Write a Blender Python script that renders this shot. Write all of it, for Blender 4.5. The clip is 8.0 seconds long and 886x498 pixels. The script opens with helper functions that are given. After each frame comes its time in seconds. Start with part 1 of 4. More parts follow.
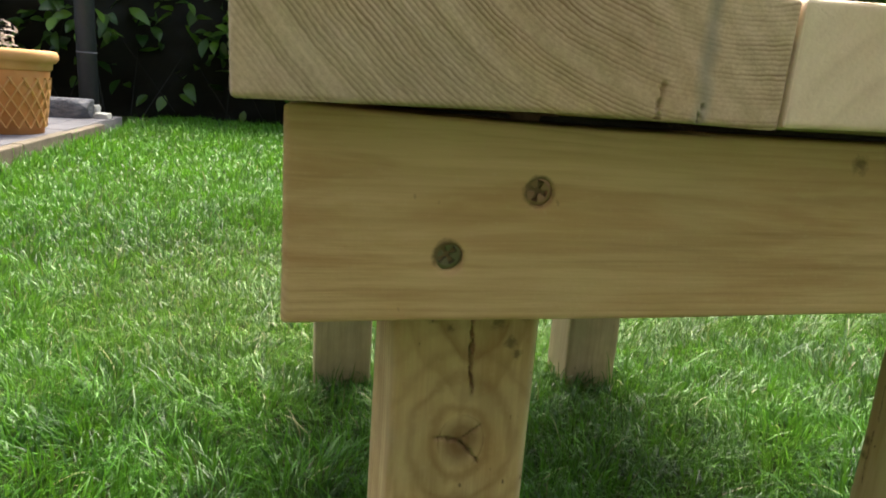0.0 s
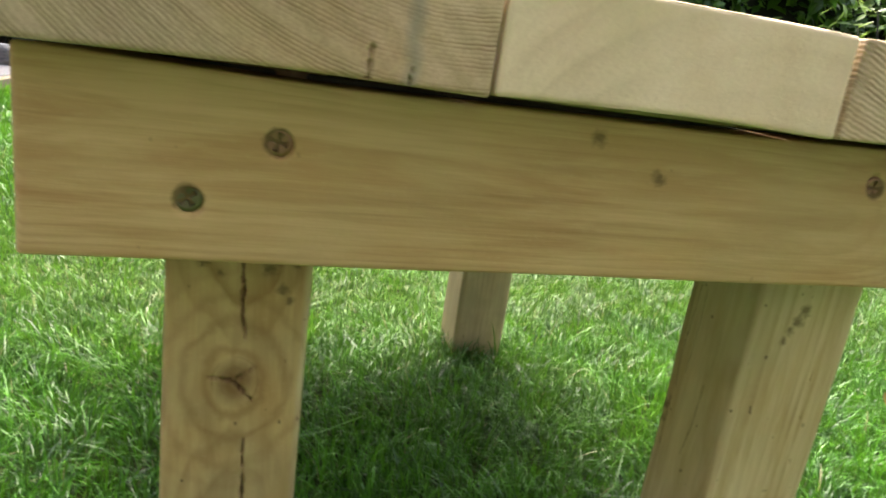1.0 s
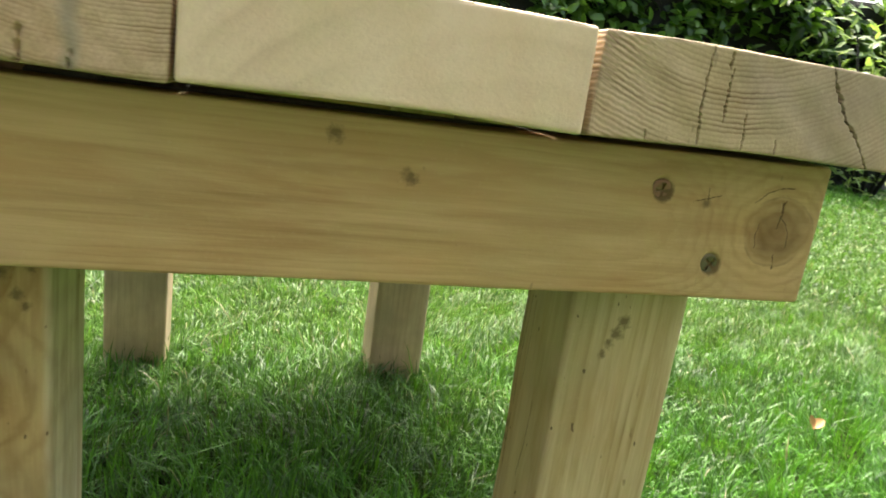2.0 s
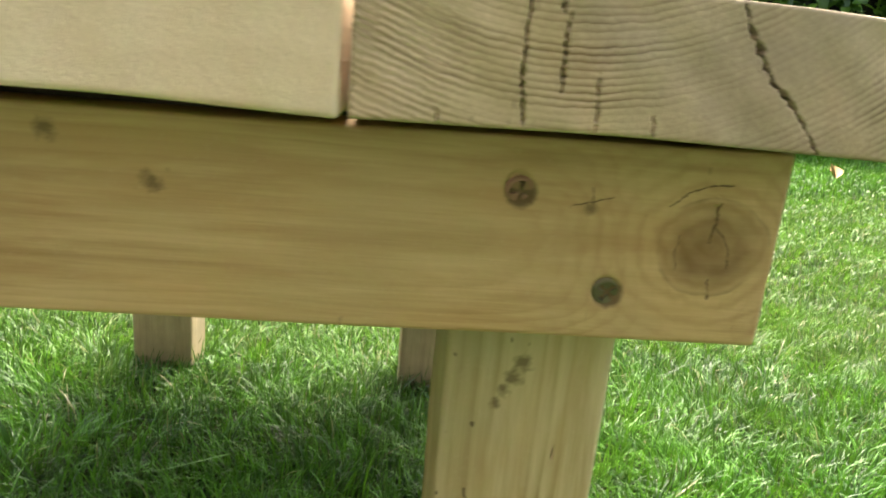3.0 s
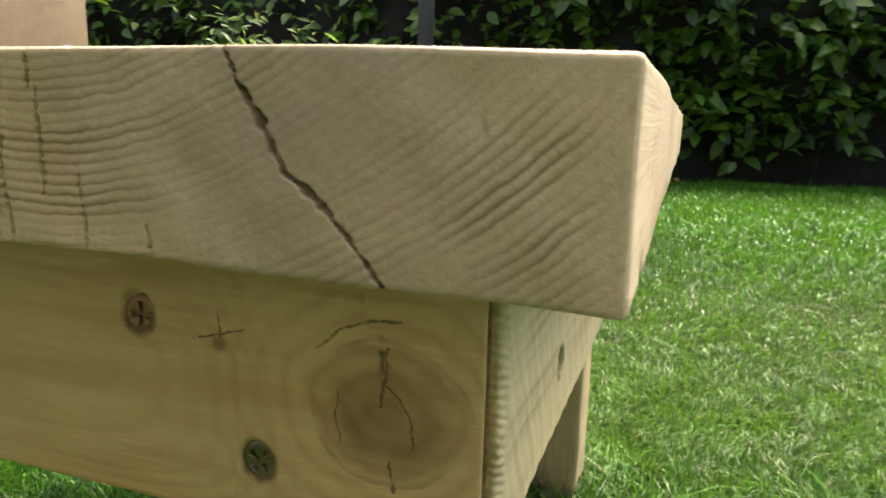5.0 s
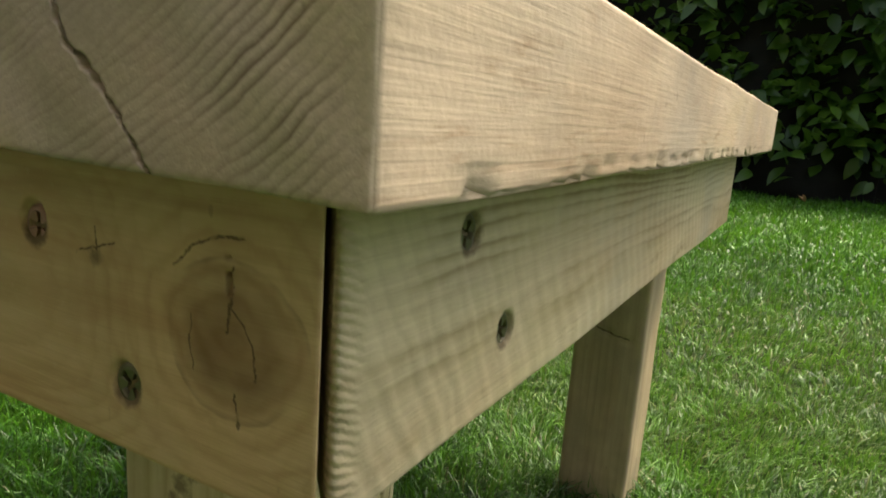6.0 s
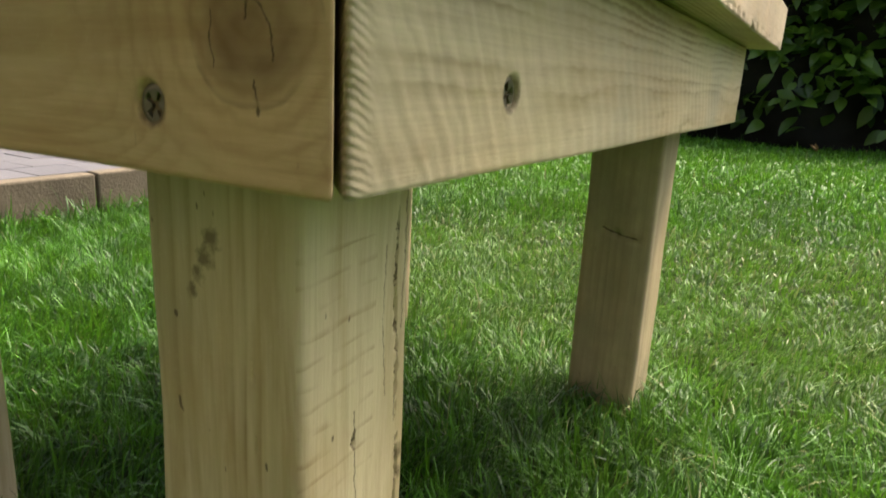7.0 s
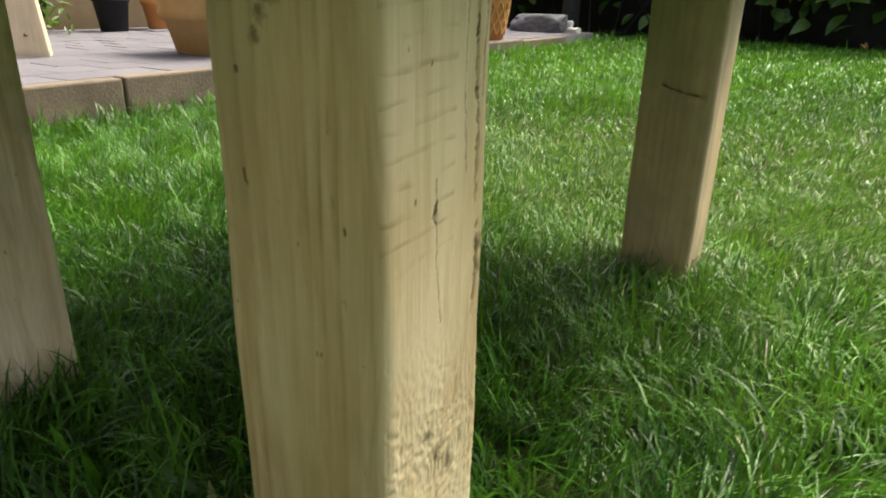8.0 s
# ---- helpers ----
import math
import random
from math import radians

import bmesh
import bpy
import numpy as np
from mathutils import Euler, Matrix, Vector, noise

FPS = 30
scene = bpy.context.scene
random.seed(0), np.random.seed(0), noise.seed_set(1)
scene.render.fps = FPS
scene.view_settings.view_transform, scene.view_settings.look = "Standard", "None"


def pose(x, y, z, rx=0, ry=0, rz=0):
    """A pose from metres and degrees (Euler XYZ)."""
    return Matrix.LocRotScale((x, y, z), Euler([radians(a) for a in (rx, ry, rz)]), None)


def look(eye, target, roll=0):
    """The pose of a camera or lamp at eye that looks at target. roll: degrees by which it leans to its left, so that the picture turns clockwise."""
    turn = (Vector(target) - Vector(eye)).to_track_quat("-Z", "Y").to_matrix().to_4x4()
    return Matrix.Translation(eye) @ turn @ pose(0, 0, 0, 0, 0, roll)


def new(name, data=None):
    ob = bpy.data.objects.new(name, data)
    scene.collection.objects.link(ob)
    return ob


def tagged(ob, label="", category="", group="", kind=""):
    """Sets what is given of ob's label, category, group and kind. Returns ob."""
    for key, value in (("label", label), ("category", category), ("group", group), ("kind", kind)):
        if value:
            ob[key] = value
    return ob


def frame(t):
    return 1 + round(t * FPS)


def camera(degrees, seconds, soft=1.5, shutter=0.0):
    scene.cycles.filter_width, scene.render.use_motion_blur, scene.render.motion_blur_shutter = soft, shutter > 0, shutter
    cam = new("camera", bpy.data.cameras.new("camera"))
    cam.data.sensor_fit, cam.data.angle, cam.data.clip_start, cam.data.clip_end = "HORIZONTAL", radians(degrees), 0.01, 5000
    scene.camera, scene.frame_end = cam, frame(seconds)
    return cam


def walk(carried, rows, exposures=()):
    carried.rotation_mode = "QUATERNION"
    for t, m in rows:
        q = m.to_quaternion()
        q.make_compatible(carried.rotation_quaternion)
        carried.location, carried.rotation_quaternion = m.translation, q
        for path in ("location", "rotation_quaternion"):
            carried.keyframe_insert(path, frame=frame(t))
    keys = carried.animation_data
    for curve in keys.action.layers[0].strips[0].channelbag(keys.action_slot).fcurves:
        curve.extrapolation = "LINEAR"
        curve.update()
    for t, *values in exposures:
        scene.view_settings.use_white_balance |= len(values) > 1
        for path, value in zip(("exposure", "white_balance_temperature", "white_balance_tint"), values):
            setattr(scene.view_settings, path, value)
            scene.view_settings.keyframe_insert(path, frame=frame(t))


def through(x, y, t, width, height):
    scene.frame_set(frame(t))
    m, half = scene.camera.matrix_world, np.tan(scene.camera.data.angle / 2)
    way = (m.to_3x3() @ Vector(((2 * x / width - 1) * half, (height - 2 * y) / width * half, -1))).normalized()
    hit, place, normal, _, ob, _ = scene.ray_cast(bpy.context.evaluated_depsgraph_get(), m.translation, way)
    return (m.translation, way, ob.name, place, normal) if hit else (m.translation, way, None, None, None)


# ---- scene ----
cam = camera(67.2, 8.0, 1.75, 0.3)
PATH = [
    (0, (-0.011, -0.243, 0.421), (0.426, 1.649, -0.055), 4.1),
    (0.5, (0.018, -0.253, 0.419), (0.492, 1.619, -0.102), 5.6),
    (1, (0.071, -0.283, 0.424), (0.638, 1.56, -0.109), 8.0),
    (1.5, (0.128, -0.304, 0.42), (0.723, 1.526, -0.125), 8.9),
    (1.7, (0.152, -0.307, 0.422), (0.784, 1.528, -0.061), 8.1),
    (2.8, (0.314, -0.252, 0.429), (0.522, 1.68, -0.045), 6.4),
    (3, (0.348, -0.244, 0.432), (0.516, 1.68, -0.086), 5.2),
    (3.5, (0.429, -0.228, 0.45), (0.451, 1.708, -0.052), 4.6),
    (4, (0.456, -0.207, 0.453), (0.408, 1.732, -0.033), 4.1),
    (4.5, (0.497, -0.171, 0.463), (0.164, 1.74, -0.024), 5.1),
    (4.7, (0.515, -0.158, 0.458), (0.039, 1.737, 0.033), 3.3),
    (5.8, (0.581, -0.112, 0.432), (-0.345, 1.618, 0.045), 3.1),
    (6, (0.586, -0.105, 0.429), (-0.362, 1.611, 0.034), 4.1),
    (6.5, (0.601, -0.111, 0.395), (-0.344, 1.59, -0.065), 4.2),
    (7, (0.601, -0.123, 0.364), (-0.355, 1.563, -0.129), 3.0),
    (7.5, (0.596, -0.126, 0.326), (-0.335, 1.53, -0.299), 3.1),
    (8, (0.579, -0.125, 0.297), (-0.402, 1.465, -0.416), 1.4),
]
EXPOSURES = [(0.0, 1.95, 6950, 7), (0.5, 2.33, 6950, 7), (1.5, 2.4, 6950, 7), (3.0, 2.55, 7200, 8), (3.5, 2.5, 7200, 8), (4.5, 2.35, 7200, 9), (5.8, 1.3, 7200, 10), (6.5, 1.45, 7250, 10), (8.0, 1.6, 7150, 9)]
walk(cam, [(t, look(eye, target, roll)) for t, eye, target, roll in PATH], EXPOSURES)

# ---- light ----
SUN_TURN, SUN_UP = 12.0, 60.0          # degrees from +y towards +x, degrees above the horizon
world = bpy.data.worlds.new("sky")
scene.world = world
world.use_nodes = True
wn = world.node_tree
sky = wn.nodes.new("ShaderNodeTexSky")
sky.sky_type, sky.sun_disc = "NISHITA", False
sky.sun_elevation, sky.sun_rotation = radians(SUN_UP), radians(SUN_TURN)
sky.air_density, sky.dust_density, sky.ozone_density = 1.0, 7.0, 1.0
wn.links.new(sky.outputs["Color"], wn.nodes["Background"].inputs["Color"])
wn.nodes["Background"].inputs["Strength"].default_value = 0.15
sun_data = bpy.data.lights.new("sun", "SUN")
sun_data.energy, sun_data.angle, sun_data.color = 2.5, radians(30.0), (1.0, 0.99, 0.965)
sun = new("sun", sun_data)
to_sun = Vector((math.sin(radians(SUN_TURN)) * math.cos(radians(SUN_UP)), math.cos(radians(SUN_TURN)) * math.cos(radians(SUN_UP)), math.sin(radians(SUN_UP))))
sun.matrix_world = look(to_sun * 20, (0, 0, 0))


# ---- material tools ----
class Graph:
    """A node material written as a chain of short calls."""

    def __init__(self, name):
        self.mat = bpy.data.materials.new(name)
        self.mat.use_nodes = True
        self.tree = self.mat.node_tree
        self.bsdf = self.tree.nodes["Principled BSDF"]
        self.out = self.tree.nodes["Material Output"]

    def node(self, kind, **settings):
        n = self.tree.nodes.new(kind)
        for key, value in settings.items():
            if key == "operation":
                n.operation = value
            elif key == "data_type":
                n.data_type = value
            elif key == "noise_dimensions":
                n.noise_dimensions = value
        return n

    def put(self, socket, value):
        if isinstance(value, bpy.types.NodeSocket):
            self.tree.links.new(value, socket)
        elif value is not None:
            socket.default_value = value

    def math(self, op, a, b=None, c=None):
        n = self.node("ShaderNodeMath", operation=op)
        for i, v in enumerate((a, b, c)):
            self.put(n.inputs[i], v)
        return n.outputs[0]

    def place(self, scale=(1, 1, 1), shift=(0, 0, 0)):
        co = self.tree.nodes.new("ShaderNodeTexCoord").outputs["Object"]
        m = self.tree.nodes.new("ShaderNodeMapping")
        self.put(m.inputs["Vector"], co)
        m.inputs["Scale"].default_value, m.inputs["Location"].default_value = scale, shift
        return m.outputs[0]

    def noise(self, vector, scale, detail=3.0, rough=0.55, warp=0.0):
        n = self.tree.nodes.new("ShaderNodeTexNoise")
        self.put(n.inputs["Vector"], vector)
        n.inputs["Scale"].default_value, n.inputs["Detail"].default_value = scale, detail
        n.inputs["Roughness"].default_value, n.inputs["Distortion"].default_value = rough, warp
        return n.outputs["Fac"]

    def ramp(self, fac, stops):
        n = self.tree.nodes.new("ShaderNodeValToRGB")
        self.put(n.inputs[0], fac)
        while len(n.color_ramp.elements) < len(stops):
            n.color_ramp.elements.new(0.5)
        for e, (at, colour) in zip(n.color_ramp.elements, stops):
            e.position = at
            e.color = (*colour, 1) if isinstance(colour, tuple) else (colour, colour, colour, 1)
        return n.outputs[0]

    def mix(self, fac, a, b, blend="MIX"):
        n = self.node("ShaderNodeMix", data_type="RGBA")
        n.blend_type = blend
        self.put(n.inputs[0], fac)
        for i, v in ((6, a), (7, b)):
            self.put(n.inputs[i], (*v, 1) if isinstance(v, tuple) else v)
        return n.outputs[2]

    def bump(self, height, strength, distance, under=None):
        n = self.tree.nodes.new("ShaderNodeBump")
        n.inputs["Strength"].default_value, n.inputs["Distance"].default_value = strength, distance
        self.put(n.inputs["Height"], height)
        if under is not None:
            self.put(n.inputs["Normal"], under)
        return n.outputs[0]

    def done(self, colour, rough, normal=None, metal=0.0, spec=0.4):
        self.put(self.bsdf.inputs["Base Color"], (*colour, 1) if isinstance(colour, tuple) else colour)
        self.put(self.bsdf.inputs["Roughness"], rough)
        self.put(self.bsdf.inputs["Metallic"], metal)
        self.put(self.bsdf.inputs["Specular IOR Level"], spec)
        if normal is not None:
            self.put(self.bsdf.inputs["Normal"], normal)
        return self.mat


def timber(name, axis, pith, rings, light, dark, knots=(), seed=0.0, sawn=None, contrast=1.0, stain=(0.30, 0.33, 0.24), stain_at=0.62, dots=0.0, swing=0.012, relief=0.5, marks=None, rust=(), clouds=0.34, smears=(), weathered=(), streaks=0.3, plain_lit_side=None, hairs=(), fuzz=None, fibres=0.22, dashes=None):
    """Softwood sawn along an axis: growth rings round a pith, fibres along the axis, knots on a face, a faint saw pattern.
    knots: rows of (a, b, radius, face axis): centre in the two coordinates of the face."""
    light, dark = (light[0] * 1.11, light[1] * 1.09, light[2] * 1.15), (dark[0] * 0.94, dark[1] * 0.92, dark[2] * 0.95)
    g = Graph(name)
    co = g.tree.nodes.new("ShaderNodeTexCoord").outputs["Object"]
    sep = g.tree.nodes.new("ShaderNodeSeparateXYZ")
    g.put(sep.inputs[0], co)
    xyz = dict(zip("xyz", sep.outputs))
    across = [c for c in "xyz" if c != axis]
    stretch = {c: (0.12 if c == axis else 1.0) for c in "xyz"}
    along = g.place((stretch["x"], stretch["y"], stretch["z"]), (seed, seed * 1.7, seed * 0.6))
    sway = g.math("MULTIPLY", g.math("SUBTRACT", g.noise(along, 22, 2), 0.5), swing)
    fine_sway = g.math("MULTIPLY", g.math("SUBTRACT", g.noise(along, 160, 2), 0.5), 0.0016)
    u = g.math("SUBTRACT", xyz[across[0]], pith[0])
    v = g.math("SUBTRACT", xyz[across[1]], pith[1])
    r = g.math("SQRT", g.math("ADD", g.math("MULTIPLY", u, u), g.math("MULTIPLY", v, v)))
    r = g.math("ADD", g.math("ADD", r, sway), fine_sway)
    patch = g.noise(g.place((1, 1, 1), (seed + 3, seed, 1)), 14, 3)
    dark_knot, rim_knot, halo_knot, swirl_knot = None, None, None, None
    for a, b, radius, face, coarse, tall, hard, reach, strong in knots:
        ca, cb = [c for c in "xyz" if c != face]
        da, db = g.math("SUBTRACT", xyz[ca], a), g.math("SUBTRACT", xyz[cb], b)
        if axis == ca:
            da = g.math("MULTIPLY", da, tall)
        elif axis == cb:
            db = g.math("MULTIPLY", db, tall)
        d = g.math("SQRT", g.math("ADD", g.math("MULTIPLY", da, da), g.math("MULTIPLY", db, db)))
        uneven = g.math("SUBTRACT", g.noise(g.place((1, 1, 1), (seed + 2, 0, seed)), 36, 3, 0.6), 0.5)
        d = g.math("ADD", d, g.math("MULTIPLY", uneven, radius * 0.34))
        s = g.math("DIVIDE", d, radius)
        near = g.math("POWER", 2.718, g.math("MULTIPLY", g.math("POWER", g.math("DIVIDE", s, reach), 2.0), -1.0))
        r = g.math("ADD", r, g.math("MULTIPLY", near, radius * 0.5 * reach))
        core = g.ramp(s, [(0.55, 1.0), (1.0, 0.0)])
        gap = g.ramp(g.noise(g.place((1, 1, 1), (seed, 7, 0)), 40, 3), [(0.44, 0.0), (0.62, hard)])
        rim = g.math("MULTIPLY", g.ramp(s, [(0.90, 0.0), (0.97, 1.0), (1.0, 0.2), (1.0, 0.0)]), gap)
        halo = g.ramp(g.math("MULTIPLY", s, 0.5), [(0.48, 0.0), (0.58, 1.0), (0.70, 0.5), (0.95, 0.0)])
        twist = g.math("SUBTRACT", g.noise(g.place((1, 1, 1), (seed + 5, 2, seed)), 30, 4, 0.62, 0.6), 0.5)
        bent = g.math("ADD", d, g.math("MULTIPLY", twist, 0.015))
        wave = g.math("ADD", g.math("MULTIPLY", g.math("SINE", g.math("MULTIPLY", bent, coarse * 6.283)), 0.5), 0.5)
        swirl = g.math("MULTIPLY", g.math("MULTIPLY", g.math("POWER", wave, 2.2), strong), g.math("MULTIPLY", near, g.ramp(patch, [(0.34, 0.30), (0.56, 1.0)])))
        dark_knot = core if dark_knot is None else g.math("MAXIMUM", dark_knot, core)
        rim_knot = rim if rim_knot is None else g.math("MAXIMUM", rim_knot, rim)
        halo_knot = halo if halo_knot is None else g.math("MAXIMUM", halo_knot, halo)
        swirl_knot = swirl if swirl_knot is None else g.math("MAXIMUM", swirl_knot, swirl)
    ring = g.math("FRACT", g.math("MULTIPLY", r, rings))
    late = g.ramp(ring, [(0.0, 0.75), (0.12, 0.14), (0.36, 0.0), (0.70, 0.45), (0.94, 1.0)])
    late = g.math("MULTIPLY", late, g.math("MULTIPLY", g.ramp(patch, [(0.36, 0.15), (0.62, 1.0)]), contrast))
    years = g.tree.nodes.new("ShaderNodeCombineXYZ")
    g.put(years.inputs[0], g.math("MULTIPLY", r, rings * 0.23))
    years.inputs[1].default_value = seed
    late = g.math("MULTIPLY", late, g.ramp(g.noise(years.outputs[0], 1.0, 1), [(0.36, 0.15), (0.62, 1.55)]))
    if dark_knot is not None:
        late = g.math("MULTIPLY", late, g.math("SUBTRACT", 1.0, g.math("MULTIPLY", dark_knot, 0.85)))
    # one side loses its ring contrast; tint also paints side light into its colour
    if plain_lit_side is not None:
        side, lo, hi, tint = plain_lit_side
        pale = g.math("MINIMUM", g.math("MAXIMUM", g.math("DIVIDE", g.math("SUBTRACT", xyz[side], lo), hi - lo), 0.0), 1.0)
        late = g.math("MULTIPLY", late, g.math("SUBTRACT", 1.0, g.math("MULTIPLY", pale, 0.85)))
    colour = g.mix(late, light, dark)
    if plain_lit_side is not None:
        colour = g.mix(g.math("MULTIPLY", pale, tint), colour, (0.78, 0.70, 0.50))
    cloud = g.noise(g.place((stretch["x"] * 5, stretch["y"] * 5, stretch["z"] * 5) if axis != "y" else (1, 0.4, 1), (seed, 5, 2)), 11, 4, 0.65, 0.4)
    colour = g.mix(g.math("MULTIPLY", g.ramp(cloud, [(0.44, 0.0), (0.62, 1.0)]), clouds), colour, (dark[0] * 1.05, dark[1] * 0.95, dark[2] * 0.85))
    wide = {c: (4 if c == axis else 52) for c in "xyz"}
    slim = {c: (9 if c == axis else 170) for c in "xyz"}
    broad = g.ramp(g.noise(g.place((wide["x"], wide["y"], wide["z"]), (seed, seed, 3)), 1.0, 3, 0.6, 0.3), [(0.44, 0.0), (0.64, 1.0)])
    narrow = g.ramp(g.noise(g.place((slim["x"], slim["y"], slim["z"]), (seed, 2, seed)), 1.0, 4, 0.65, 0.3), [(0.46, 0.0), (0.66, 1.0)])
    streak = g.math("MULTIPLY", g.math("ADD", g.math("MULTIPLY", broad, 0.45), g.math("MULTIPLY", narrow, g.math("ADD", g.math("MULTIPLY", broad, 0.75), 0.25))), streaks)
    colour = g.mix(streak, colour, (dark[0] * 0.80, dark[1] * 0.77, dark[2] * 0.66))
    lazy = {c: (0.35 if c == axis else 1.0) for c in "xyz"}
    olive = g.ramp(g.noise(g.place((lazy["x"], lazy["y"], lazy["z"]), (seed * 1.3, 9, seed)), 13, 4, 0.6, 0.5), [(0.46, 0.0), (0.66, 1.0)])
    warm = g.ramp(g.noise(g.place((lazy["x"], lazy["y"], lazy["z"]), (4, seed * 2.1, 7)), 17, 4, 0.65, 0.6), [(0.48, 0.0), (0.68, 1.0)])
    colour = g.mix(g.math("MULTIPLY", olive, 0.30), colour, (light[0] * 0.80, light[1] * 0.86, light[2] * 0.66))
    colour = g.mix(g.math("MULTIPLY", warm, 0.30), colour, (light[0] * 0.88, light[1] * 0.72, light[2] * 0.58))
    thin = {c: (14 if c == axis else 620) for c in "xyz"}
    fibre = g.noise(g.place((thin["x"], thin["y"], thin["z"]), (seed, 0, seed)), 1.0, 3, 0.7)
    colour = g.mix(g.ramp(fibre, [(0.30, fibres), (0.62, 0.0)]), colour, (dark[0] * 0.72, dark[1] * 0.72, dark[2] * 0.72))
    grey = g.noise(g.place((1, 1, 1), (seed * 2.3, 4, seed)), 7, 4, 0.6)
    colour = g.mix(g.math("MULTIPLY", g.ramp(grey, [(0.45, 0.0), (stain_at + 0.08, 1.0)]), 0.42), colour, stain)
    speck = g.noise(g.place((1, 1, 1), (seed, seed, seed)), 420, 2, 0.5)
    colour = g.mix(g.math("MULTIPLY", g.ramp(speck, [(0.60, 0.0), (0.72, 1.0)]), 0.12), colour, (0.66, 0.55, 0.37))
    if dots:
        pit = g.noise(g.place((1, 1, 0.5), (seed + 9, 0, 0)), 230, 1, 0.4)
        colour = g.mix(g.math("MULTIPLY", g.ramp(pit, [(0.765, 0.0), (0.795, 1.0)]), dots), colour, (0.10, 0.07, 0.04))
    if dark_knot is not None:
        blotch = g.ramp(g.noise(g.place((1, 1, 1), (seed, 1, 0)), 34, 3), [(0.34, 0.25), (0.62, 1.0)])
        colour = g.mix(g.math("MULTIPLY", halo_knot, 0.2), colour, (min(1, light[0] * 1.12), light[1] * 1.08, light[2]))
        colour = g.mix(g.math("MULTIPLY", swirl_knot, 0.75), colour, (dark[0] * 0.85, dark[1] * 0.80, dark[2] * 0.75))
        colour = g.mix(g.math("MULTIPLY", g.math("MULTIPLY", dark_knot, blotch), 0.72), colour, (0.165, 0.088, 0.036))
        colour = g.mix(g.math("MULTIPLY", rim_knot, 0.7), colour, (0.12, 0.070, 0.030))
    for ca, cb, radius, face in rust:
        fa, fb = [c for c in "xyz" if c != face]
        da, db = g.math("SUBTRACT", xyz[fa], ca), g.math("SUBTRACT", xyz[fb], cb)
        d = g.math("SQRT", g.math("ADD", g.math("MULTIPLY", da, da), g.math("MULTIPLY", db, db)))
        d = g.math("ADD", d, g.math("MULTIPLY", g.math("SUBTRACT", g.noise(g.place(), 300, 2), 0.5), 0.003))
        colour = g.mix(g.math("MULTIPLY", g.ramp(g.math("DIVIDE", d, radius), [(0.72, 1.0), (1.0, 0.0)]), 0.8), colour, (0.085, 0.060, 0.026))
    for ca, cb, radius, face in smears:
        fa, fb = [c for c in "xyz" if c != face]
        da, db = g.math("SUBTRACT", xyz[fa], ca), g.math("SUBTRACT", xyz[fb], cb)
        d = g.math("SQRT", g.math("ADD", g.math("MULTIPLY", da, da), g.math("MULTIPLY", db, db)))
        d = g.math("ADD", d, g.math("MULTIPLY", g.math("SUBTRACT", g.noise(g.place(), 260, 4, 0.7), 0.5), radius * 2.2))
        colour = g.mix(g.math("MULTIPLY", g.ramp(g.math("DIVIDE", d, radius), [(0.25, 1.0), (1.0, 0.0)]), 0.70), colour, (0.10, 0.070, 0.032))
    for at, half, side in weathered:
        off = g.math("ADD", g.math("SUBTRACT", xyz[side], at), g.math("MULTIPLY", g.math("SUBTRACT", g.noise(g.place(), 90, 3), 0.5), half * 1.6))
        colour = g.mix(g.math("MULTIPLY", g.ramp(g.math("DIVIDE", g.math("ABSOLUTE", off), half), [(0.1, 1.0), (1.0, 0.0)]), 0.5), colour, (0.20, 0.22, 0.19))
    split = None
    for face, half, path in hairs:
        fa, fb = [c for c in "xyz" if c != face]
        drift = g.math("MULTIPLY", g.math("SUBTRACT", g.noise(g.place((1, 1, 1), (seed, 6, 1)), 210, 4, 0.65), 0.5), 0.0042)
        pa, pb = g.math("ADD", xyz[fa], drift), g.math("SUBTRACT", xyz[fb], g.math("MULTIPLY", drift, 0.4))
        for (a0, b0), (a1, b1) in zip(path, path[1:]):
            la, lb = a1 - a0, b1 - b0
            qa, qb = g.math("SUBTRACT", pa, a0), g.math("SUBTRACT", pb, b0)
            s = g.math("DIVIDE", g.math("ADD", g.math("MULTIPLY", qa, la), g.math("MULTIPLY", qb, lb)), la * la + lb * lb)
            s = g.math("MINIMUM", g.math("MAXIMUM", s, 0.0), 1.0)
            ea, eb = g.math("SUBTRACT", qa, g.math("MULTIPLY", s, la)), g.math("SUBTRACT", qb, g.math("MULTIPLY", s, lb))
            d = g.math("SQRT", g.math("ADD", g.math("MULTIPLY", ea, ea), g.math("MULTIPLY", eb, eb)))
            one = g.ramp(g.math("DIVIDE", d, half), [(0.45, 1.0), (1.0, 0.0)])
            split = one if split is None else g.math("MAXIMUM", split, one)
    if split is not None:
        ragged = g.ramp(g.noise(g.place((1, 1, 1), (seed, 3, 9)), 420, 2), [(0.36, 0.35), (0.52, 1.0)])
        split = g.math("MULTIPLY", split, ragged)
        colour = g.mix(g.math("MULTIPLY", split, 0.72), colour, (0.055, 0.032, 0.016))
    if marks is not None:
        lo, hi, pitch, slope, beyond = marks
        climb = g.math("ADD", xyz["z"], g.math("MULTIPLY", xyz["y"], slope))
        climb = g.math("ADD", climb, g.math("MULTIPLY", g.noise(g.place((1, 0.3, 1)), 60, 2), 0.010))
        stripe = g.ramp(g.math("FRACT", g.math("DIVIDE", climb, pitch)), [(0.0, 0.0), (0.06, 1.0), (0.16, 0.7), (0.30, 0.0)])
        inside = g.math("MULTIPLY", g.math("GREATER_THAN", xyz["z"], lo), g.math("LESS_THAN", xyz["z"], hi))
